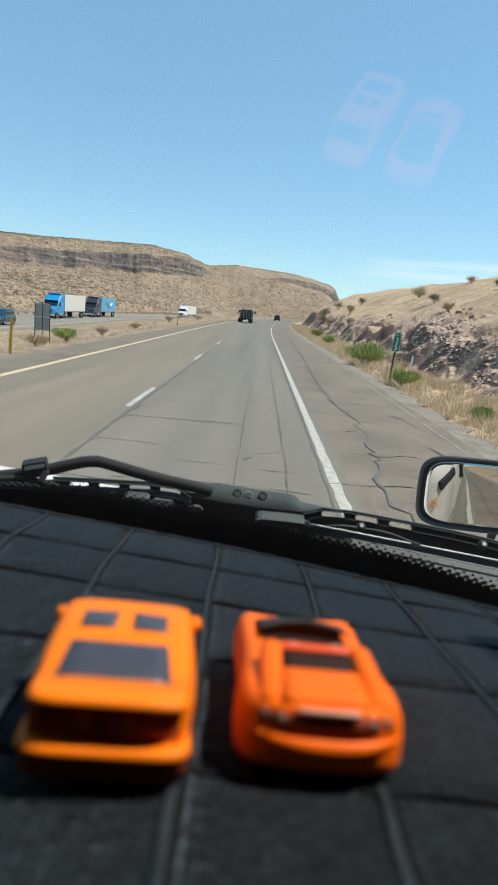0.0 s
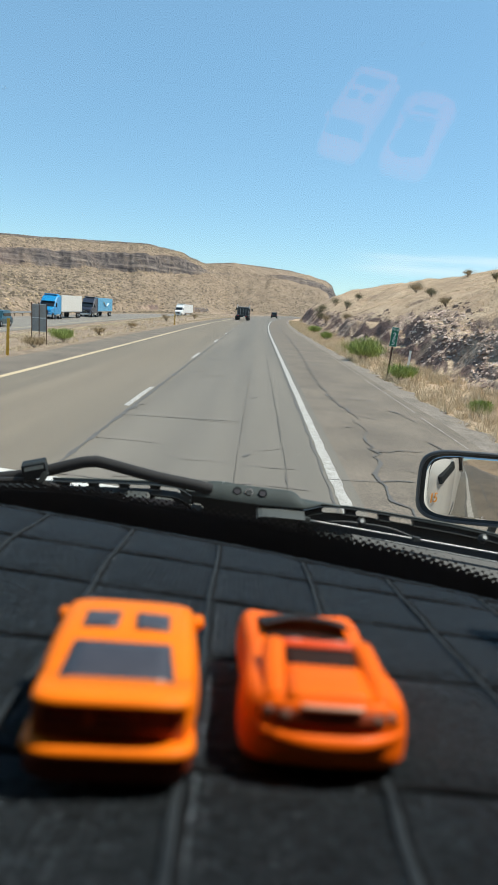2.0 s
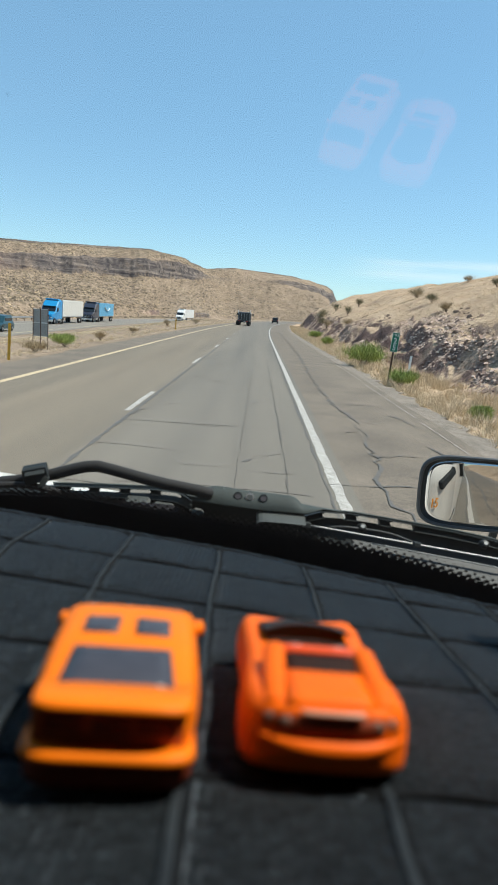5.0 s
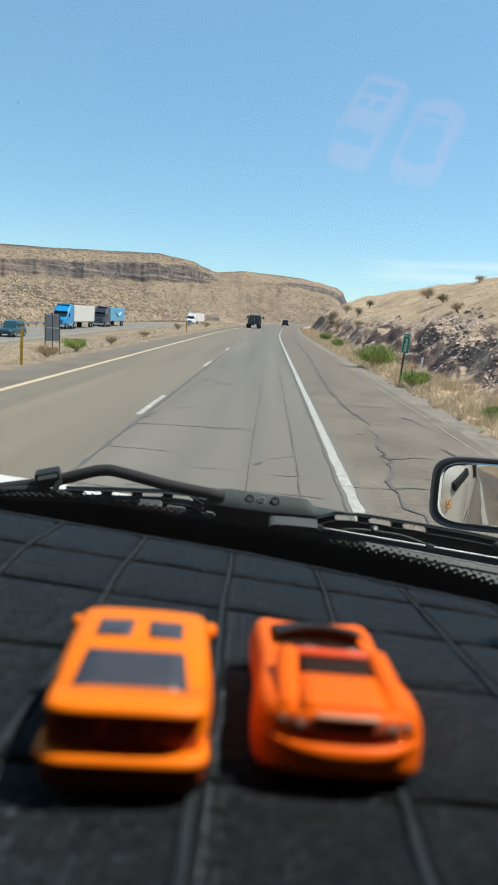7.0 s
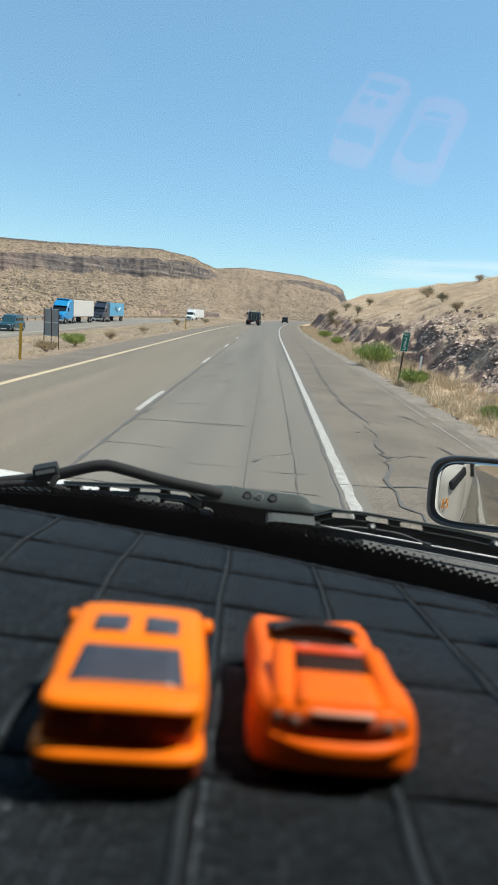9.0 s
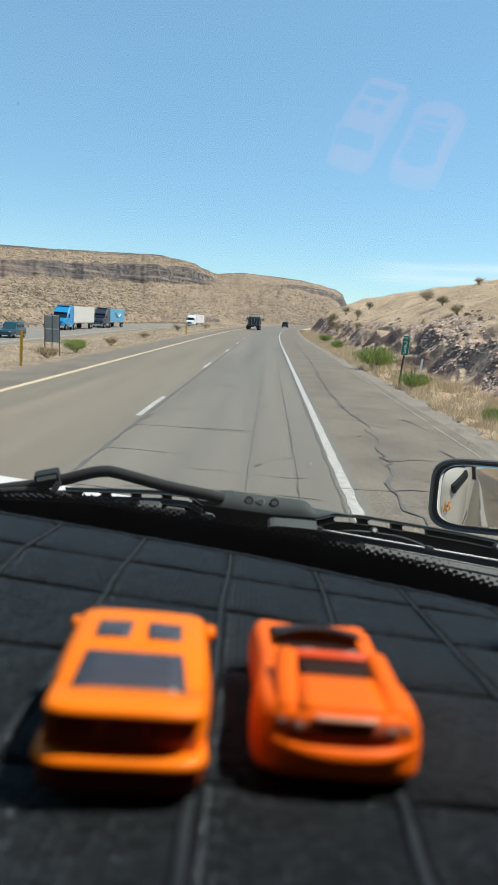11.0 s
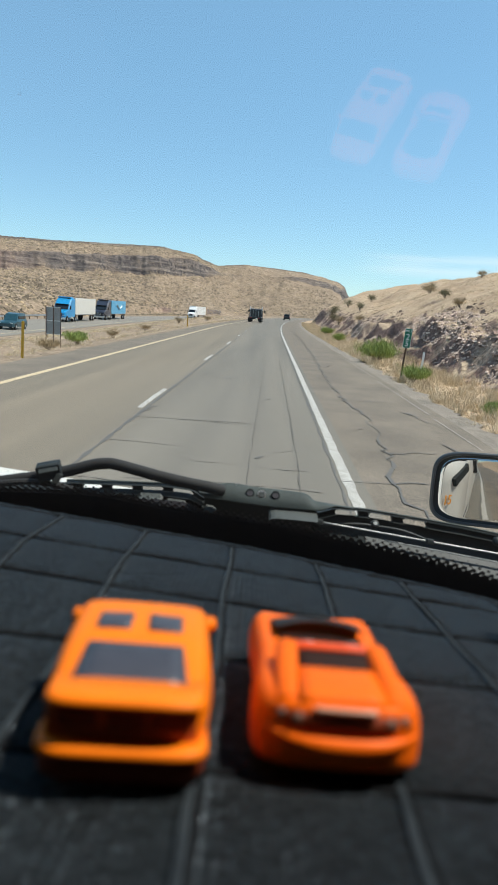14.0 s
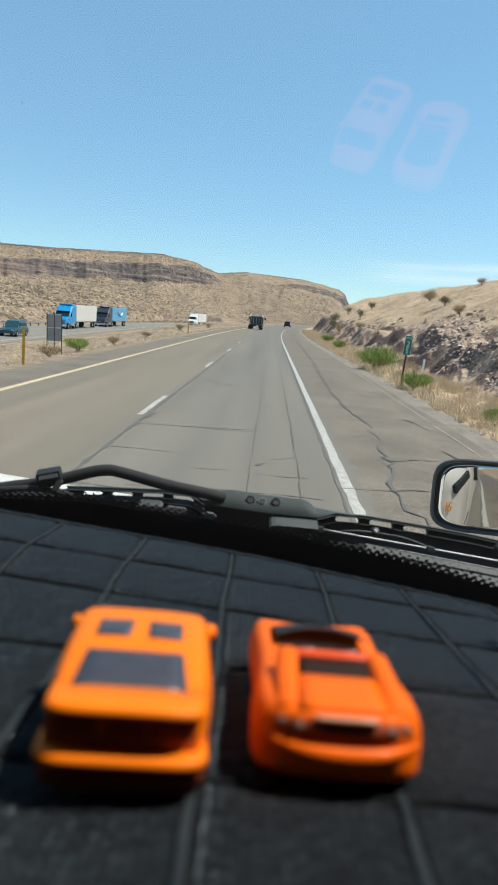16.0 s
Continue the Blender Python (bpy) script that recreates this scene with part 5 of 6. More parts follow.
box(bm, 0.580, 0.60, 1.490, 0.05, 0.30, 0.085, 0.012, tilt=(-32, 0, 20))
part("vent", bm, BLACK_PLASTIC, bonnet, "black side vent")
lettering("letters", "15", 0.135, AMBER, bonnet, Matrix(((0.41, 0, 0.91, 0.515), (-0.91, 0, 0.41, 0.79), (0, 1, 0, 1.255), (0, 0, 0, 1))), "orange lettering 15", 0.003)
bm = bmesh.new()
box(bm, -0.54, -9.62, 2.2, 2.36, 12.9, 2.8, 0.03)
trailer = part("trailer", bm, CREAM_PAINT, bonnet, "white box trailer behind the cab")
bm = bmesh.new()
box(bm, 0.60, -9.5, 0.53, 0.04, 12.5, 0.55, 0.015)
part("side_skirt", bm, CREAM_PAINT, trailer)
for x in (-1.35, 0.28):
    for y in (-14.0, -12.8, -3.9, -2.7):
        bm = bmesh.new()
        rod(bm, (x - 0.22, y, 0.5), (x + 0.22, y, 0.5), 0.5, seg=28)
        part("tyre", bm, RUBBER, trailer, "black tyre")
bm = bmesh.new()
box(bm, -1.69, -1.35, 1.26, 0.06, 3.3, 1.98, 0.03)
part("cab_side", bm, CREAM_PAINT, bonnet, "white cab side", True)
bm = bmesh.new()
box(bm, -0.535, -2.46, 1.95, 2.20, 1.0, 2.3, 0.04)
part("sleeper", bm, CREAM_PAINT, bonnet, "white sleeper body behind the cab")
bm = bmesh.new()
box(bm, -0.54, -0.75, 0.62, 0.95, 4.6, 0.28, 0.02)
part("chassis", bm, BLACK_PLASTIC, bonnet, "black chassis frame")
bm = bmesh.new()
box(bm, -0.59, 2.36, 0.62, 1.95, 0.22, 0.34, 0.06)
part("bumper", bm, CREAM_PAINT, bonnet, "white front bumper")
for z0 in (0.9, 1.95):
    bm = bmesh.new()
    box(bm, 0.655, -0.35, z0, 0.012, 1.1, 0.012, 0.003)
    part("door_seam", bm, BLACK_PLASTIC, bonnet)
for x in (-1.35, 0.2):
    bm = bmesh.new()
    rod(bm, (x - 0.14, 1.6, 0.5), (x + 0.14, 1.6, 0.5), 0.5, seg=32)
    part("front_tyre", bm, RUBBER, bonnet, "black front tyre")

# ---- hood mirror ----
MIRROR_AT = pose(*EYE, 77.825, -4.523, 1.826) @ Vector((0.800, -0.1747, -2.0))
sight = (MIRROR_AT - Vector(EYE)).normalized()
facing = (Vector((0.085, -1.0, -0.13)).normalized() - sight).normalized()
zax = facing
xax = Vector((0, 0, 1)).cross(zax).normalized()
yax = zax.cross(xax)
turned = Matrix(((xax.x, yax.x, zax.x, MIRROR_AT.x), (xax.y, yax.y, zax.y, MIRROR_AT.y), (xax.z, yax.z, zax.z, MIRROR_AT.z), (0, 0, 0, 1))) @ pose(0, 0, 0, 0, 0, 1.5)
mirror = thing("hood_mirror", turned, "black-rimmed convex hood mirror on the truck's fender", "mirror")


def rounded(hw, hh, z, k=40, p=4.5):
    out = []
    for i in range(k):
        a = 2 * math.pi * i / k
        c, s = math.cos(a), math.sin(a)
        out.append((hw * math.copysign(abs(c) ** (2 / p), c), hh * math.copysign(abs(s) ** (2 / p), s), z))
    return out


HW, HH, CURVE = 0.203, 0.126, 2.2
bm = bmesh.new()
rings = [[(x * f, y * f, -((x * f) ** 2 + (y * f) ** 2) / (2 * CURVE)) for x, y, z in rounded(HW - 0.009, HH - 0.009, 0)] for f in (1.0, 0.85, 0.7, 0.55, 0.4, 0.25, 0.1)]
loft(bm, rings)
part("glass", bm, MIRROR, mirror, "convex mirror glass", True)
bm = bmesh.new()
loft(bm, [rounded(HW - 0.011, HH - 0.011, -0.03), rounded(HW - 0.011, HH - 0.011, 0.003), rounded(HW - 0.007, HH - 0.007, 0.007), rounded(HW - 0.002, HH - 0.002, 0.006), rounded(HW, HH, -0.005), rounded(HW * 0.92, HH * 0.92, -0.035), rounded(HW * 0.6, HH * 0.6, -0.06)], caps=False)
part("rim", bm, SLATE_PLASTIC, mirror, "black moulded mirror rim", True)
bm = bmesh.new()
loft(bm, [rounded(HW * 0.92, HH * 0.92, -0.034), rounded(HW * 0.62, HH * 0.62, -0.062), rounded(HW * 0.2, HH * 0.2, -0.07)])
part("housing", bm, BLACK_PLASTIC, mirror, smooth=True)
down = turned.inverted() @ Vector((0.42, 2.05, 1.02))
bm = bmesh.new()
sweep(bm, smooth_path([(0.05, -0.06, -0.055), (0.06, -0.20, -0.10), tuple(down * 0.7 + Vector((0, 0, -0.02))), tuple(down)]), 0.014, 0.014, 10, (1, 0, 0))
part("bracket", bm, BLACK_PLASTIC, mirror, "black mirror arm", True)


# ---- stones, scrub and grass ----
def lumps(name, spots, mat, label, category, flat=0.7, seed=1, sink=0.12):
    """Many small uneven lumps (x, y, size), each half sunk into the ground, as one mesh."""
    rs = np.random.RandomState(seed)
    spots = np.array(spots, float)
    base = np.array([(1, 0, 0), (0.31, 0.95, 0), (-0.81, 0.59, 0), (-0.81, -0.59, 0), (0.31, -0.95, 0), (0, 0, 1), (0.55, 0.4, 0.62), (-0.6, 0.1, 0.66), (0.2, -0.6, 0.6)])
    tri = [(0, 1, 6), (1, 7, 6), (1, 2, 7), (2, 3, 7), (3, 8, 7), (3, 4, 8), (4, 0, 8), (0, 6, 8), (6, 7, 5), (7, 8, 5), (8, 6, 5)]
    n = len(spots)
    jit = 1 + rs.uniform(-0.28, 0.28, (n, 9, 3))
    ang = rs.uniform(0, 6.283, n)
    p = base[None] * jit
    p = np.stack([p[..., 0] * np.cos(ang)[:, None] - p[..., 1] * np.sin(ang)[:, None], p[..., 0] * np.sin(ang)[:, None] + p[..., 1] * np.cos(ang)[:, None], p[..., 2] * flat], -1)
    p = p * (spots[:, 2] / 2)[:, None, None]
    z = land(spots[:, 0], spots[:, 1]) - spots[:, 2] * sink
    p = p + np.stack([spots[:, 0], spots[:, 1], z], -1)[:, None, :]
    f = (np.array(tri)[None] + (np.arange(n) * 9)[:, None, None]).reshape(-1, 3)
    return tagged(arrays(name, p.reshape(-1, 3).tolist(), f.tolist(), mat), label, category, kind="stuff")


def tufts(name, spots, mat, label, blades=34, seed=1, category="grass"):
    """Tufts of thin blades (x, y, height, spread) as one mesh."""
    rs = np.random.RandomState(seed)
    spots = np.array(spots, float)
    n = len(spots)
    z = land(spots[:, 0], spots[:, 1]) - 0.02
    a = rs.uniform(0, 6.283, (n, blades))
    q = rs.uniform(0, 0.45, (n, blades)) * spots[:, 3:4]
    bx, by = spots[:, 0:1] + q * np.cos(a), spots[:, 1:2] + q * np.sin(a)
    h = spots[:, 2:3] * rs.uniform(0.5, 1.1, (n, blades))
    lean = rs.uniform(0.15, 0.75, (n, blades)) * spots[:, 3:4]
    tx, ty = bx + lean * np.cos(a), by + lean * np.sin(a)
    w = np.maximum(0.003, spots[:, 2:3] * 0.012) * rs.uniform(0.6, 1.4, (n, blades))
    b2 = rs.uniform(0, 6.283, (n, blades))
    zz = np.repeat(z[:, None], blades, 1)
    v = np.stack([np.stack([bx - w * np.cos(b2), by - w * np.sin(b2), zz], -1), np.stack([bx + w * np.cos(b2), by + w * np.sin(b2), zz], -1), np.stack([tx, ty, zz + h], -1)], 2).reshape(-1, 3)
    f = np.arange(len(v)).reshape(-1, 3)
    return tagged(arrays(name, v.tolist(), f.tolist(), mat), label, category, kind="stuff")


rs = np.random.RandomState(21)


def along(n, s0, s1, y0, y1, power=1.6):
    """Scattered places beside the road, thicker near by."""
    y = y0 + (y1 - y0) * rs.rand(n) ** power
    s = s0 + (s1 - s0) * rs.rand(n)
    return s + bend(y), y


def clustered(x, y, level):
    keep = fbm((x - bend(y)) * 0.45 + 3, y * 0.28, 3) > level
    return x[keep], y[keep]


x, y = clustered(*along(7000, 6.2, 11.0, 6, 150), -0.10)
size = 0.05 + 0.25 * rs.rand(len(x)) ** 2.4
lumps("loose_rocks", np.stack([x, y, size], -1), STONE, "broken dark brown rocks littering the road cutting", "rocks", 0.75, 2, 0.2)
x, y = clustered(*along(38000, 6.0, 10.6, 6, 150), 0.04)
lumps("pale_rocks", np.stack([x, y, 0.05 + 0.20 * rs.rand(len(x)) ** 2.2], -1), PALE_STONE, "pale broken stones lying over the dark cutting", "rocks", 0.75, 12, 0.12)
x, y = clustered(*along(1400, 6.8, 11.5, 10, 150, 1.3), 0.0)
lumps("cutting_boulders", np.stack([x, y, 0.16 + 0.34 * rs.rand(len(x)) ** 2.2], -1), STONE, "larger broken brown boulders standing out of the cutting", "boulders", 1.0, 13, 0.15)
x, y = along(1600, 3.9, 6.8, 4, 90)
lumps("verge_stones", np.stack([x, y, 0.03 + 0.10 * rs.rand(len(x)) ** 2], -1), GRAVEL, "pale gravel stones along the shoulder's edge", "gravel", 0.7, 3)
x, y = along(3200, -23.5, -8.0, 8, 130)
lumps("median_stones", np.stack([x, y, 0.04 + 0.12 * rs.rand(len(x)) ** 2], -1), GRAVEL, "pale stones strewn over the median", "gravel", 0.7, 4)
x, y = along(40, 12, 30, 20, 170)
lumps("hill_boulders", np.stack([x, y, 0.2 + 0.5 * rs.rand(len(x)) ** 2], -1), STONE, "scattered brown boulders on the grassy slope", "boulders", 0.8, 5)


def hillside(n, near, far, seed):
    g = np.random.RandomState(seed)
    az = g.uniform(-34, 8, n)
    r = near + (far - near) * g.rand(n) ** 0.8
    x, y = r * np.sin(np.radians(az)), r * np.cos(np.radians(az))
    keep = (x - bend(y) + apart(y) < -42) | ((r > 345) & (az > -6))
    x, y = x[keep], y[keep]
    flat = np.abs(land(x * 1.006, y * 1.006) - land(x * 0.994, y * 0.994)) < np.hypot(x, y) * 0.012 * 0.42
    return x[flat], y[flat]


x, y = hillside(44000, 90, 560, 31)
lumps("hillside_scrub", np.stack([x, y, 0.4 + 1.1 * rs.rand(len(x)) ** 1.8], -1), SCRUB, "low dark desert scrub dotting the hillside", "scrub", 0.85, 6)
x, y = hillside(20000, 90, 520, 32)
lumps("hillside_grass", np.stack([x, y, 0.3 + 1.0 * rs.rand(len(x)) ** 1.7], -1), PALE_SCRUB, "pale dry bushes covering the hillside", "scrub", 0.7, 7)

x, y = along(3000, 4.7, 7.6, 6, 150)
tufts("verge_grass", np.stack([x, y, 0.12 + 0.42 * rs.rand(len(x)) ** 2.0, 0.15 + 0.35 * rs.rand(len(x))], -1), STRAW, "straw-coloured dry grass along the shoulder", 60, 8)
x, y = along(6500, -23.8, -8.4, 9, 170)
tufts("median_grass", np.stack([x, y, 0.08 + 0.26 * rs.rand(len(x)) ** 1.5, 0.15 + 0.4 * rs.rand(len(x))], -1), STRAW, "sparse dry grass on the median", 34, 9)
x, y = along(15000, 9.0, 33, 14, 210, 1.3)
tufts("bank_grass", np.stack([x, y, 0.10 + 0.18 * rs.rand(len(x)), 0.25 + 0.4 * rs.rand(len(x))], -1), STRAW, "golden dry grass over the cutting's top", 20, 10)


def shrub(x, y, width, height, leafy, twigs, label, seed, leaves=700):
    """A bush: crooked stems and a loose, uneven crown of small leaves."""
    rnd = random.Random(seed)
    bush = thing("shrub", pose(x, y, float(land(x, y)) - 0.03, 0, 0, rnd.uniform(0, 360)), label, "shrub", "roadside shrubs")
    bm = bmesh.new()
    tips = []
    for i in range(9):
        a, o = rnd.uniform(0, 6.283), rnd.uniform(0.3, 1.0)
        tip = Vector((math.cos(a) * o * width * 0.42, math.sin(a) * o * width * 0.42, height * rnd.uniform(0.6, 0.95) * (1.1 - 0.4 * o)))
        mid = tip * 0.5 + Vector((rnd.uniform(-1, 1) * 0.06, rnd.uniform(-1, 1) * 0.06, height * 0.12))
        sweep(bm, [(0, 0, 0), mid, tip], 0.012 * height + 0.004, 0.012 * height + 0.004, 5)
        tips += [tip, mid.lerp(tip, 0.4), mid]
    part("stems", bm, twigs, bush, "thin woody stems")
    verts, faces = [], []
    for i in range(leaves):
        c = tips[i % len(tips)] + Vector((rnd.gauss(0, 0.11) * width, rnd.gauss(0, 0.11) * width, rnd.gauss(0, 0.09) * height))
        c.z = max(c.z, 0.03)
        ln, w = rnd.uniform(0.08, 0.24) * (0.5 + width * 0.4), rnd.uniform(0.004, 0.011) * (0.5 + width * 0.4)
        d = Vector((rnd.uniform(-1, 1), rnd.uniform(-1, 1), rnd.uniform(0.5, 2.0))).normalized()
        s = d.cross(Vector((rnd.uniform(-1, 1), rnd.uniform(-1, 1), 0.2))).normalized() * w
        k = len(verts)
        verts += [tuple(c), tuple(c + d * ln * 0.5 + s), tuple(c + d * ln), tuple(c + d * ln * 0.5 - s)]
        faces.append((k, k + 1, k + 2, k + 3))
    crown = arrays("foliage", verts, faces, leafy)
    crown.parent = bush
    return bush


GREEN_LABEL = "bright green desert shrub growing beside the shoulder"
DRY_LABEL = "greyish brown desert shrub on the rocky bank"
for i, (x, y, w, h) in enumerate([(5.35, 30.2, 2.1, 1.15), (5.25, 21.8, 1.35, 0.62), (5.9, 52, 1.3, 0.8), (6.4, 68, 1.6, 1.0), (5.6, 14.6, 0.55, 0.4), (-8.95, 28.3, 1.25, 0.62)]):
    shrub(x, y, w, h, GREEN, WOOD_BARK, GREEN_LABEL if x > 0 else "yellowish green bush at the median's edge", 100 + i, 4200)
OLIVE = material("olive_leaves", (0.19, 0.17, 0.085), (0.12, 0.105, 0.055), 2.0, 15, 0.85, island=0.4)
for i, (x, y, w, h) in enumerate([(8.6, 78, 1.8, 1.3), (9.4, 92, 2.2, 1.6), (10.2, 104, 2.4, 1.7), (9.0, 63, 1.3, 0.9), (12.0, 118, 2.6, 1.8), (17.5, 70, 2.0, 1.3), (15.5, 62, 1.6, 0.9), (15, 95, 2.2, 1.3), (13.5, 110, 2.4, 1.5), (19, 58, 1.2, 0.7), (13.2, 48, 1.2, 0.7), (12.2, 86, 1.8, 1.2), (10.8, 36, 0.9, 0.6), (16.5, 44, 0.9, 0.7),
                                      (-8.9, 24.4, 1.2, 0.42), (-9.3, 36, 0.9, 0.5), (-10.6, 52, 1.0, 0.6), (-9.6, 27, 0.6, 0.35), (-11.2, 75, 1.3, 0.9), (-10.4, 100, 1.4, 1.0)]):
    shrub(x, y, w, h, PALE_SCRUB if x < 0 or i % 3 == 0 else OLIVE, WOOD_BARK, DRY_LABEL if x > 0 else "small dry bush growing on the median", 200 + i, 900)


# ---- posts, sign, guard rail ----
def marker_post(x, y, height, mat, label, lean=0.0):
    post = thing("marker_post", pose(x, y, float(land(x, y)) - 0.05, 0, lean, 0), label, "marker post", "roadside markers")
    bm = bmesh.new()
    loft(bm, [[(-0.05, -0.012, z), (-0.02, 0.012, z), (0.02, 0.012, z), (0.05, -0.012, z), (0.03, -0.016, z), (-0.03, -0.016, z)] for z in (0, height * 0.5, height)])
    part("stake", bm, mat, post)
    bm = bmesh.new()
    box(bm, 0, -0.020, height - 0.14, 0.07, 0.006, 0.16, 0.002)
    part("reflector", bm, SIGN_WHITE if mat is not POST_YELLOW else POST_YELLOW, post, "small reflector plate")


marker_post(-8.33, 20.3, 1.28, POST_YELLOW, "yellow plastic delineator post at the median's edge", 2)
marker_post(-8.4, 62, 1.28, POST_YELLOW, "yellow plastic delineator post at the median's edge", -1)
marker_post(6.8, 27.0, 0.95, SIGN_WHITE, "pale delineator post below the rocky bank", 3)


def mile_sign():
    x, y = 4.95, 22.5
    sign = thing("mile_marker_sign", pose(x, y, float(land(x, y)) - 0.1, 0, 3, -6), "green mile marker sign on a rusty steel post", "road sign")
    bm = bmesh.new()
    loft(bm, [[(-0.03, -0.012, z), (-0.012, 0.016, z), (0.012, 0.016, z), (0.03, -0.012, z), (0.02, -0.014, z), (-0.02, -0.014, z)] for z in (0, 1.0, 2.0)])
    part("post", bm, POST_BROWN, sign, "rusty brown steel post")
    bm = bmesh.new()
    box(bm, 0, -0.022, 1.66, 0.262, 0.004, 0.70, 0.0015)
    edge = part("panel_border", bm, SIGN_WHITE, sign, "white sign border")
    bm = bmesh.new()
    box(bm, 0, -0.027, 1.66, 0.244, 0.005, 0.682, 0.0015)
    panel_ob = part("panel", bm, SIGN_GREEN, sign, "green reflective panel")
    for text, z, size in (("MILE", 1.92, 0.115), ("2", 1.70, 0.30), ("5", 1.46, 0.30)):
        lettering("letters", text, size, SIGN_WHITE, panel_ob, pose(0, -0.031, z, 90, 0, 0), "white lettering " + text)


mile_sign()


def sign_back(x, y):
    sign = thing("road_sign", pose(x, y, float(land(x, y)) - 0.08, 0, 0, 6), "grey backs of two stacked road signs on thin steel posts", "road sign")
    for dx in (-0.31, 0.0, 0.31):
        bm = bmesh.new()
        box(bm, dx, 0, 0.95, 0.03, 0.03, 1.9, 0.004)
        part("post", bm, POST_BROWN, sign)
    for z in (0.98, 1.56):
        bm = bmesh.new()
        box(bm, 0, 0.03, z, 0.60, 0.010, 0.54, 0.003)
        plate = part("panel", bm, SIGN_BACK, sign, "dull grey aluminium panel")
        for sx, sz, w, h in ((-0.30, 0, 0.02, 0.56), (0.30, 0, 0.02, 0.56), (0, -0.275, 0.62, 0.02), (0, 0.275, 0.62, 0.02)):
            bm = bmesh.new()
            box(bm, sx, 0.034, z + sz, w, 0.014, h, 0.002)
            part("rim", bm, SIGN_WHITE, plate)
        bm = bmesh.new()
        box(bm, 0, 0.022, z + 0.05, 0.52, 0.006, 0.03, 0.001)
        part("brace", bm, STEEL, plate)


sign_back(-9.3, 26.0)


def guard_rail():
    rail = thing("guard_rail", pose(0, 0, 0), "galvanised steel guard rail beside the opposite carriageway", "guard rail")
    ys = np.arange(46, 118, 3.8)
    aside = [float(bend(y) - apart(y)) + OPP_FAR - 1.3 for y in ys]
    bm = bmesh.new()
    loft(bm, [[(x + dx, float(y), OPP_Z + float(z)) for dx, z in ((0, 0.42), (0.05, 0.48), (0, 0.55), (0.05, 0.62), (0, 0.70), (-0.012, 0.70), (0.035, 0.62), (-0.012, 0.55), (0.035, 0.48), (-0.012, 0.42))] for x, y in zip(aside, ys)])
    part("beam", bm, STEEL, rail, "corrugated steel beam")
    for x, y in zip(aside, ys):
        bm = bmesh.new()
        box(bm, x - 0.12, float(y), OPP_Z + 0.30, 0.12, 0.10, 0.85, 0.01)
        part("post", bm, POST_BROWN, rail)


guard_rail()


# ---- vehicles, as they stand on the two carriageways ----
def wheel(parent, x, y, r, w):
    bm = bmesh.new()
    rod(bm, (x - w / 2, y, r), (x + w / 2, y, r), r, seg=20)
    bmesh.ops.bevel(bm, geom=[e for e in bm.edges if e.calc_length() < r * 0.5], offset=0.03, segments=2, affect="EDGES")
    t = part("wheel", bm, RUBBER, parent, "black tyre")
    bm = bmesh.new()
    sx = math.copysign(1, x)
    rod(bm, (x + sx * (w / 2 - 0.06), y, r), (x + sx * (w / 2 + 0.01), y, r), r * 0.55, r * 0.45, 14)
    part("rim", bm, STEEL, t, "steel rim")


def simple(parent, name, mat, *boxes, label="", bevel=0.05):
    bm = bmesh.new()
    for b in boxes:
        box(bm, *b, bevel)
    return part(name, bm, mat, parent, label)


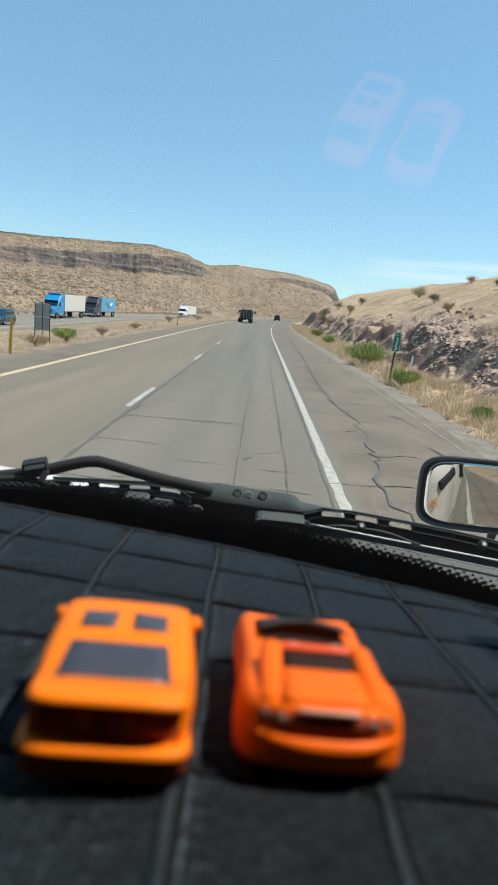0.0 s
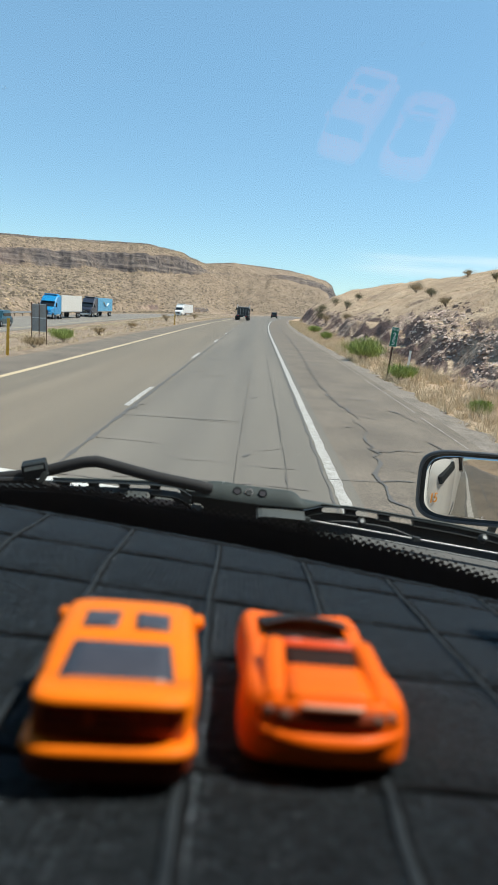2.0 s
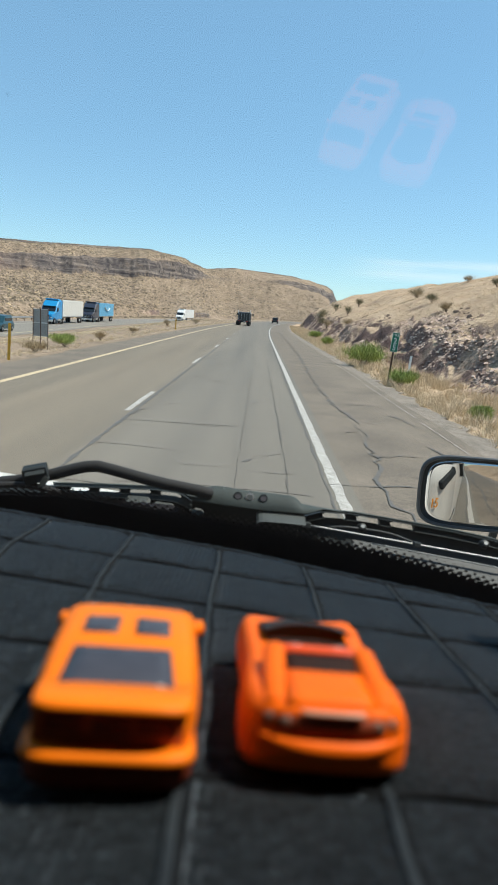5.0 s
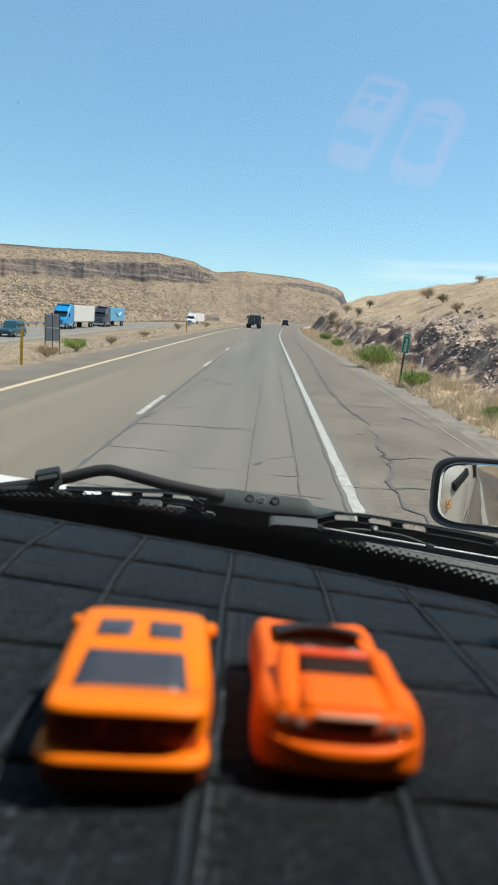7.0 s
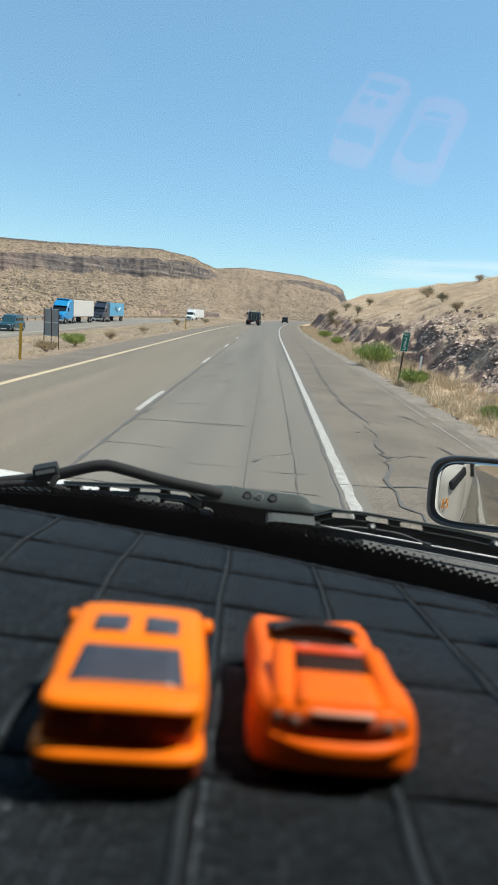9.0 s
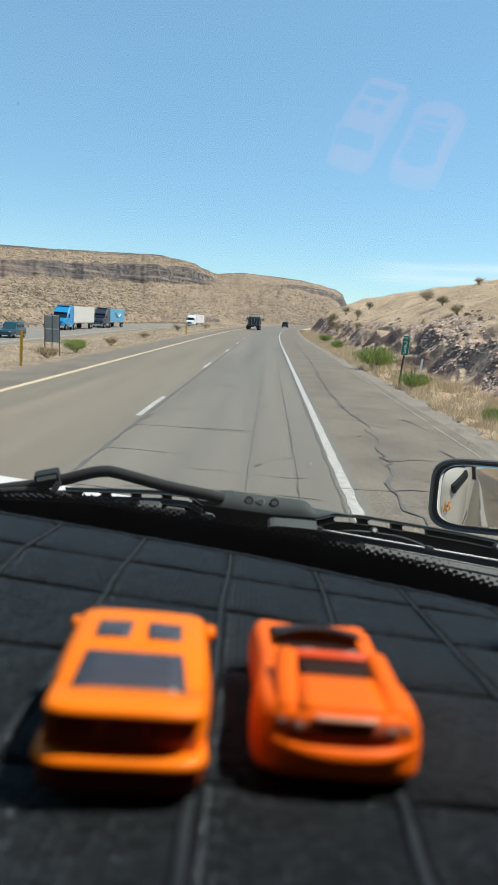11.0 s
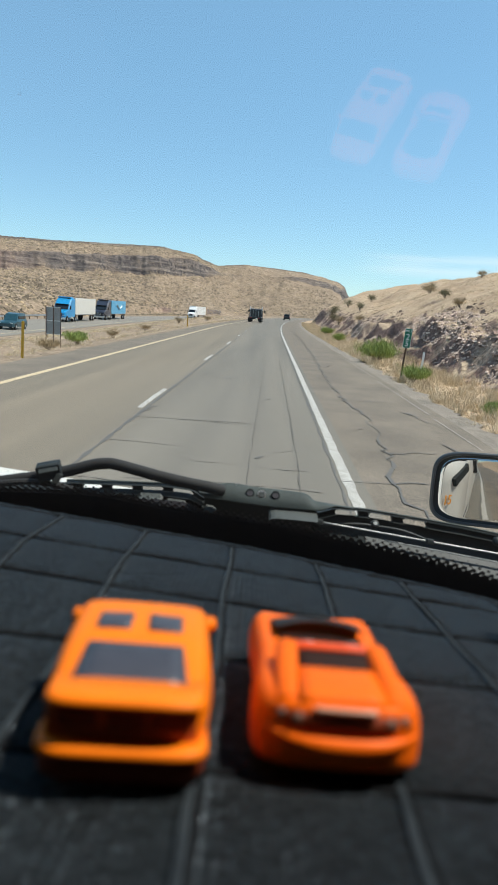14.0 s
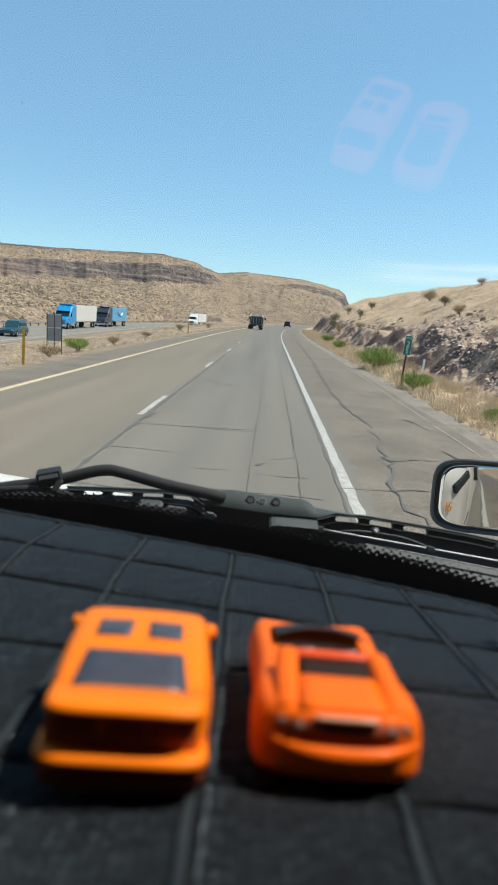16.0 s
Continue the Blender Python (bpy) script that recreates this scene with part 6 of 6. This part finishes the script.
def semi_truck(m, cab_paint, box_paint, label, length=13.5):
    """A tractor with sleeper and box trailer; its front at the origin, heading along -y."""
    t = thing("semi_truck", m, label, "truck", "trucks")
    bm = bmesh.new()
    loft(bm, [[(-w, y, 0.75), (w, y, 0.75), (w, y, z), (w * 0.8, y, z + 0.1), (-w * 0.8, y, z + 0.1), (-w, y, z)] for y, w, z in ((0.0, 0.95, 1.35), (0.15, 1.08, 1.55), (1.1, 1.15, 1.80), (1.75, 1.2, 1.95))])
    part("bonnet", bm, cab_paint, t, "rounded truck bonnet")
    bm = bmesh.new()
    loft(bm, [[(-w, y, 0.75), (w, y, 0.75), (w, y, z - 0.2), (w * 0.85, y, z), (-w * 0.85, y, z), (-w, y, z - 0.2)] for y, w, z in ((1.55, 1.20, 1.95), (2.25, 1.25, 2.95), (3.2, 1.26, 3.75), (4.6, 1.26, 3.95))])
    cab = part("cab", bm, cab_paint, t, "tall sleeper cab")
    bm = bmesh.new()
    loft(bm, [[(-1.1, y, z), (1.1, y, z), (1.1, y - 0.05, z + 0.02), (-1.1, y - 0.05, z + 0.02)] for y, z in ((1.56, 2.03), (2.16, 2.80))])
    part("windscreen", bm, DARK_GLASS, cab, "dark windscreen")
    for s in (-1, 1):
        simple(cab, "side_window", DARK_GLASS, (s * 1.25, 2.55, 2.35, 0.03, 0.8, 0.6), bevel=0.01)
        simple(t, "wing_mirror", BLACK_PLASTIC, (s * 1.45, 1.8, 2.3, 0.16, 0.12, 0.55), bevel=0.03)
        simple(t, "headlight", CHROME, (s * 0.86, 0.06, 1.05, 0.3, 0.12, 0.22), label="clear headlight", bevel=0.03)
        simple(t, "fuel_tank", CHROME, (s * 1.02, 3.45, 0.72, 0.5, 1.5, 0.55), label="bright fuel tank", bevel=0.16)
        simple(t, "fender", cab_paint, (s * 1.02, 1.0, 1.12, 0.42, 1.25, 0.22), label="rounded front fender", bevel=0.09)
        simple(t, "fairing", cab_paint, (s * 1.20, 4.85, 2.30, 0.06, 0.7, 2.9), label="side fairing behind the cab", bevel=0.02)
        simple(t, "door_handle", BLACK_PLASTIC, (s * 1.262, 2.95, 1.75, 0.02, 0.16, 0.05), bevel=0.005)
    grille = simple(t, "grille", BLACK_PLASTIC, (0, 0.0, 1.12, 1.2, 0.08, 0.62), label="dark grille", bevel=0.03)
    for i in range(4):
        simple(grille, "bar", CHROME, (0, -0.05, 0.90 + 0.15 * i, 1.1, 0.03, 0.035), bevel=0.008)
    simple(cab, "sun_visor", BLACK_PLASTIC, (0, 2.02, 2.86, 2.2, 0.30, 0.06), label="dark sun visor", bevel=0.02)
    simple(cab, "roof_fairing", cab_paint, (0, 3.9, 3.98, 2.1, 1.3, 0.22), label="rounded roof fairing", bevel=0.09)
    simple(t, "bumper", CHROME, (0, 0.05, 0.58, 2.3, 0.3, 0.36), label="bright bumper")
    simple(t, "chassis", BLACK_PLASTIC, (0, 4.5, 0.75, 0.9, 7.0, 0.3))
    trailer = simple(t, "trailer_box", box_paint, (0, 5.3 + length / 2, 2.6, 2.58, length, 2.75), label="box trailer", bevel=0.04)
    simple(trailer, "skirt_rail", STEEL, (0, 5.3 + length / 2, 1.18, 2.6, length - 0.1, 0.12), bevel=0.01)
    for i in range(9):
        for s in (-1, 1):
            simple(trailer, "rib", box_paint, (s * 1.291, 5.9 + i * (length - 1.2) / 8, 2.6, 0.006, 0.05, 2.6), bevel=0.002)
    for y in (1.0, 4.4, 5.7, 4.3 + length - 1.6, 4.3 + length - 0.3):
        for s in (-1, 1):
            wheel(t, s * 1.08, y, 0.5, 0.34)
    return t


def opposite(y, s):
    x0, x1 = (float(bend(q) - apart(q)) for q in (y, y + 1))
    return pose(x0 + s, y, OPP_Z + 0.024, 0, 0, -math.degrees(math.atan(x1 - x0)))


semi_truck(opposite(206, -28.2), WHITE_PAINT, WHITE_PAINT, "white semi truck with a white box trailer on the opposite carriageway")
semi_truck(opposite(99, -32.4), BLUE_PAINT, CREAM_PAINT, "bright blue semi truck with a white trailer on the opposite carriageway")
swoosh_truck = semi_truck(opposite(124, -32.2), NAVY, PALE_BLUE, "dark semi truck with a pale blue trailer on the opposite carriageway")
bm = bmesh.new()
sweep(bm, smooth_path([(1.31, 14.5, 3.0), (1.31, 12.8, 2.4), (1.31, 11.2, 2.6), (1.31, 9.8, 3.2)]), 0.02, 0.22, 8, (1, 0, 0))
part("emblem", bm, SIGN_WHITE, swoosh_truck, "white curved stripe")


def suv(m, paint, label, cat="car", tall=1.75, length=4.6, group="cars"):
    """A car seen from behind when it heads along +y; its rear at the origin."""
    t = thing(cat, m, label, cat, group)
    bm = bmesh.new()
    loft(bm, [[(-w, y, 0.32), (w, y, 0.32), (w, y, z - 0.12), (w * 0.92, y, z), (-w * 0.92, y, z), (-w, y, z - 0.12)] for y, w, z in ((0.0, 0.86, 0.95), (0.12, 0.92, 1.02), (1.5, 0.94, 1.02), (3.3, 0.93, 1.0), (length - 0.25, 0.88, 0.85), (length, 0.78, 0.7))])
    body = part("body", bm, paint, t)
    bm = bmesh.new()
    loft(bm, [[(-w, y, 0.98), (w, y, 0.98), (w * 0.8, y + d, z), (-w * 0.8, y + d, z)] for y, w, z, d in ((0.08, 0.86, 1.1, 0.1), (0.3, 0.87, tall - 0.04, 0.1), (1.6, 0.87, tall, 0), (2.6, 0.86, tall - 0.12, -0.1), (3.4, 0.84, 1.04, -0.1))])
    part("cabin", bm, paint, t)
    bm = bmesh.new()
    loft(bm, [[(-0.68, y, z), (0.68, y, z), (0.66, y - 0.03, z), (-0.66, y - 0.03, z)] for y, z in ((0.13, 1.12), (0.32, tall - 0.18))])
    part("rear_window", bm, DARK_GLASS, t, "dark rear window")
    for s in (-1, 1):
        simple(t, "side_window", DARK_GLASS, (s * 0.80, 1.6, 1.32, 0.06, 2.2, 0.36), bevel=0.02)
        simple(t, "tail_light", RED_LAMP, (s * 0.80, 0.02, 0.92, 0.16, 0.06, 0.24), label="red tail light", bevel=0.02)
        simple(t, "headlight", CHROME, (s * 0.66, length - 0.06, 0.72, 0.3, 0.1, 0.16), bevel=0.03)
        for y in (0.85, length - 0.85):
            wheel(t, s * 0.82, y, 0.36, 0.24)
    simple(t, "bumper", BLACK_PLASTIC, (0, 0.0, 0.5, 1.75, 0.16, 0.26), label="dark rear bumper")
    return t


suv(pose(float(bend(185)) - 0.7, 185, 0.004, 0, 0, -4.5), BLACK_PAINT, "small dark car driving far ahead on the highway")
suv(opposite(72, -28.6) @ pose(0, 0, 0, 0, 0, 180), TEAL, "dark teal off-road car on the opposite carriageway", tall=1.85)


def flatbed_truck():
    """A black heavy tractor seen from behind, with a rack, mirrors and a low rear frame."""
    t = thing("black_truck", pose(float(bend(112)) - 4.1, 112, 0.004, 0, 0, -2.1) @ Matrix.Diagonal((1, 1, 0.78, 1)), "black heavy truck with a rear rack driving ahead", "truck", "trucks")
    bm = bmesh.new()
    loft(bm, [[(-w, y, 1.15), (w, y, 1.15), (w, y, z - 0.25), (w * 0.86, y, z), (-w * 0.86, y, z), (-w, y, z - 0.25)] for y, w, z in ((3.0, 1.18, 2.95), (3.3, 1.22, 3.1), (4.9, 1.22, 3.15), (5.4, 1.15, 2.7), (5.6, 1.1, 1.9), (7.4, 0.95, 1.7))])
    cab = part("cab", bm, BLACK_PAINT, t, "black cab with rounded roof")
    simple(cab, "rear_window", DARK_GLASS, (0, 2.99, 2.55, 1.5, 0.04, 0.5), label="dark rear window", bevel=0.015)
    simple(t, "rack", BLACK_PAINT, (0, 2.55, 1.95, 2.35, 0.12, 1.55), label="black headache rack", bevel=0.04)
    for x in (-1.0, -0.5, 0.0, 0.5, 1.0):
        simple(t, "rack_bar", STEEL, (x, 2.47, 2.0, 0.06, 0.05, 1.4), bevel=0.01)
    for s in (-1, 1):
        simple(t, "wing_mirror", BLACK_PLASTIC, (s * 1.52, 5.2, 2.55, 0.22, 0.12, 0.55), bevel=0.04)
        simple(t, "mirror_arm", BLACK_PLASTIC, (s * 1.34, 5.2, 2.65, 0.3, 0.05, 0.05), bevel=0.01)
        simple(t, "mud_flap", RUBBER, (s * 0.95, -0.05, 0.62, 0.6, 0.03, 0.7), bevel=0.01)
        simple(t, "tail_light", RED_LAMP, (s * 0.7, -0.12, 0.98, 0.3, 0.06, 0.14), label="red tail light", bevel=0.02)
        simple(t, "exhaust_stack", CHROME, (s * 1.12, 2.75, 2.6, 0.14, 0.14, 1.9), label="bright exhaust stack", bevel=0.05)
        for y in (0.75, 2.05, 6.6):
            wheel(t, s * 0.98, y, 0.5, 0.5 if y < 5 else 0.32)
    simple(t, "deck", BLACK_PAINT, (0, 1.2, 1.12, 2.3, 2.7, 0.22), label="black deck")
    simple(t, "chassis", BLACK_PLASTIC, (0, 3.4, 0.85, 0.9, 6.8, 0.3))
    simple(t, "rear_beam", BLACK_PLASTIC, (0, -0.08, 0.82, 2.4, 0.14, 0.2))
    simple(t, "number_plate", SIGN_WHITE, (0.35, -0.17, 0.85, 0.3, 0.02, 0.15), bevel=0.004)


flatbed_truck()
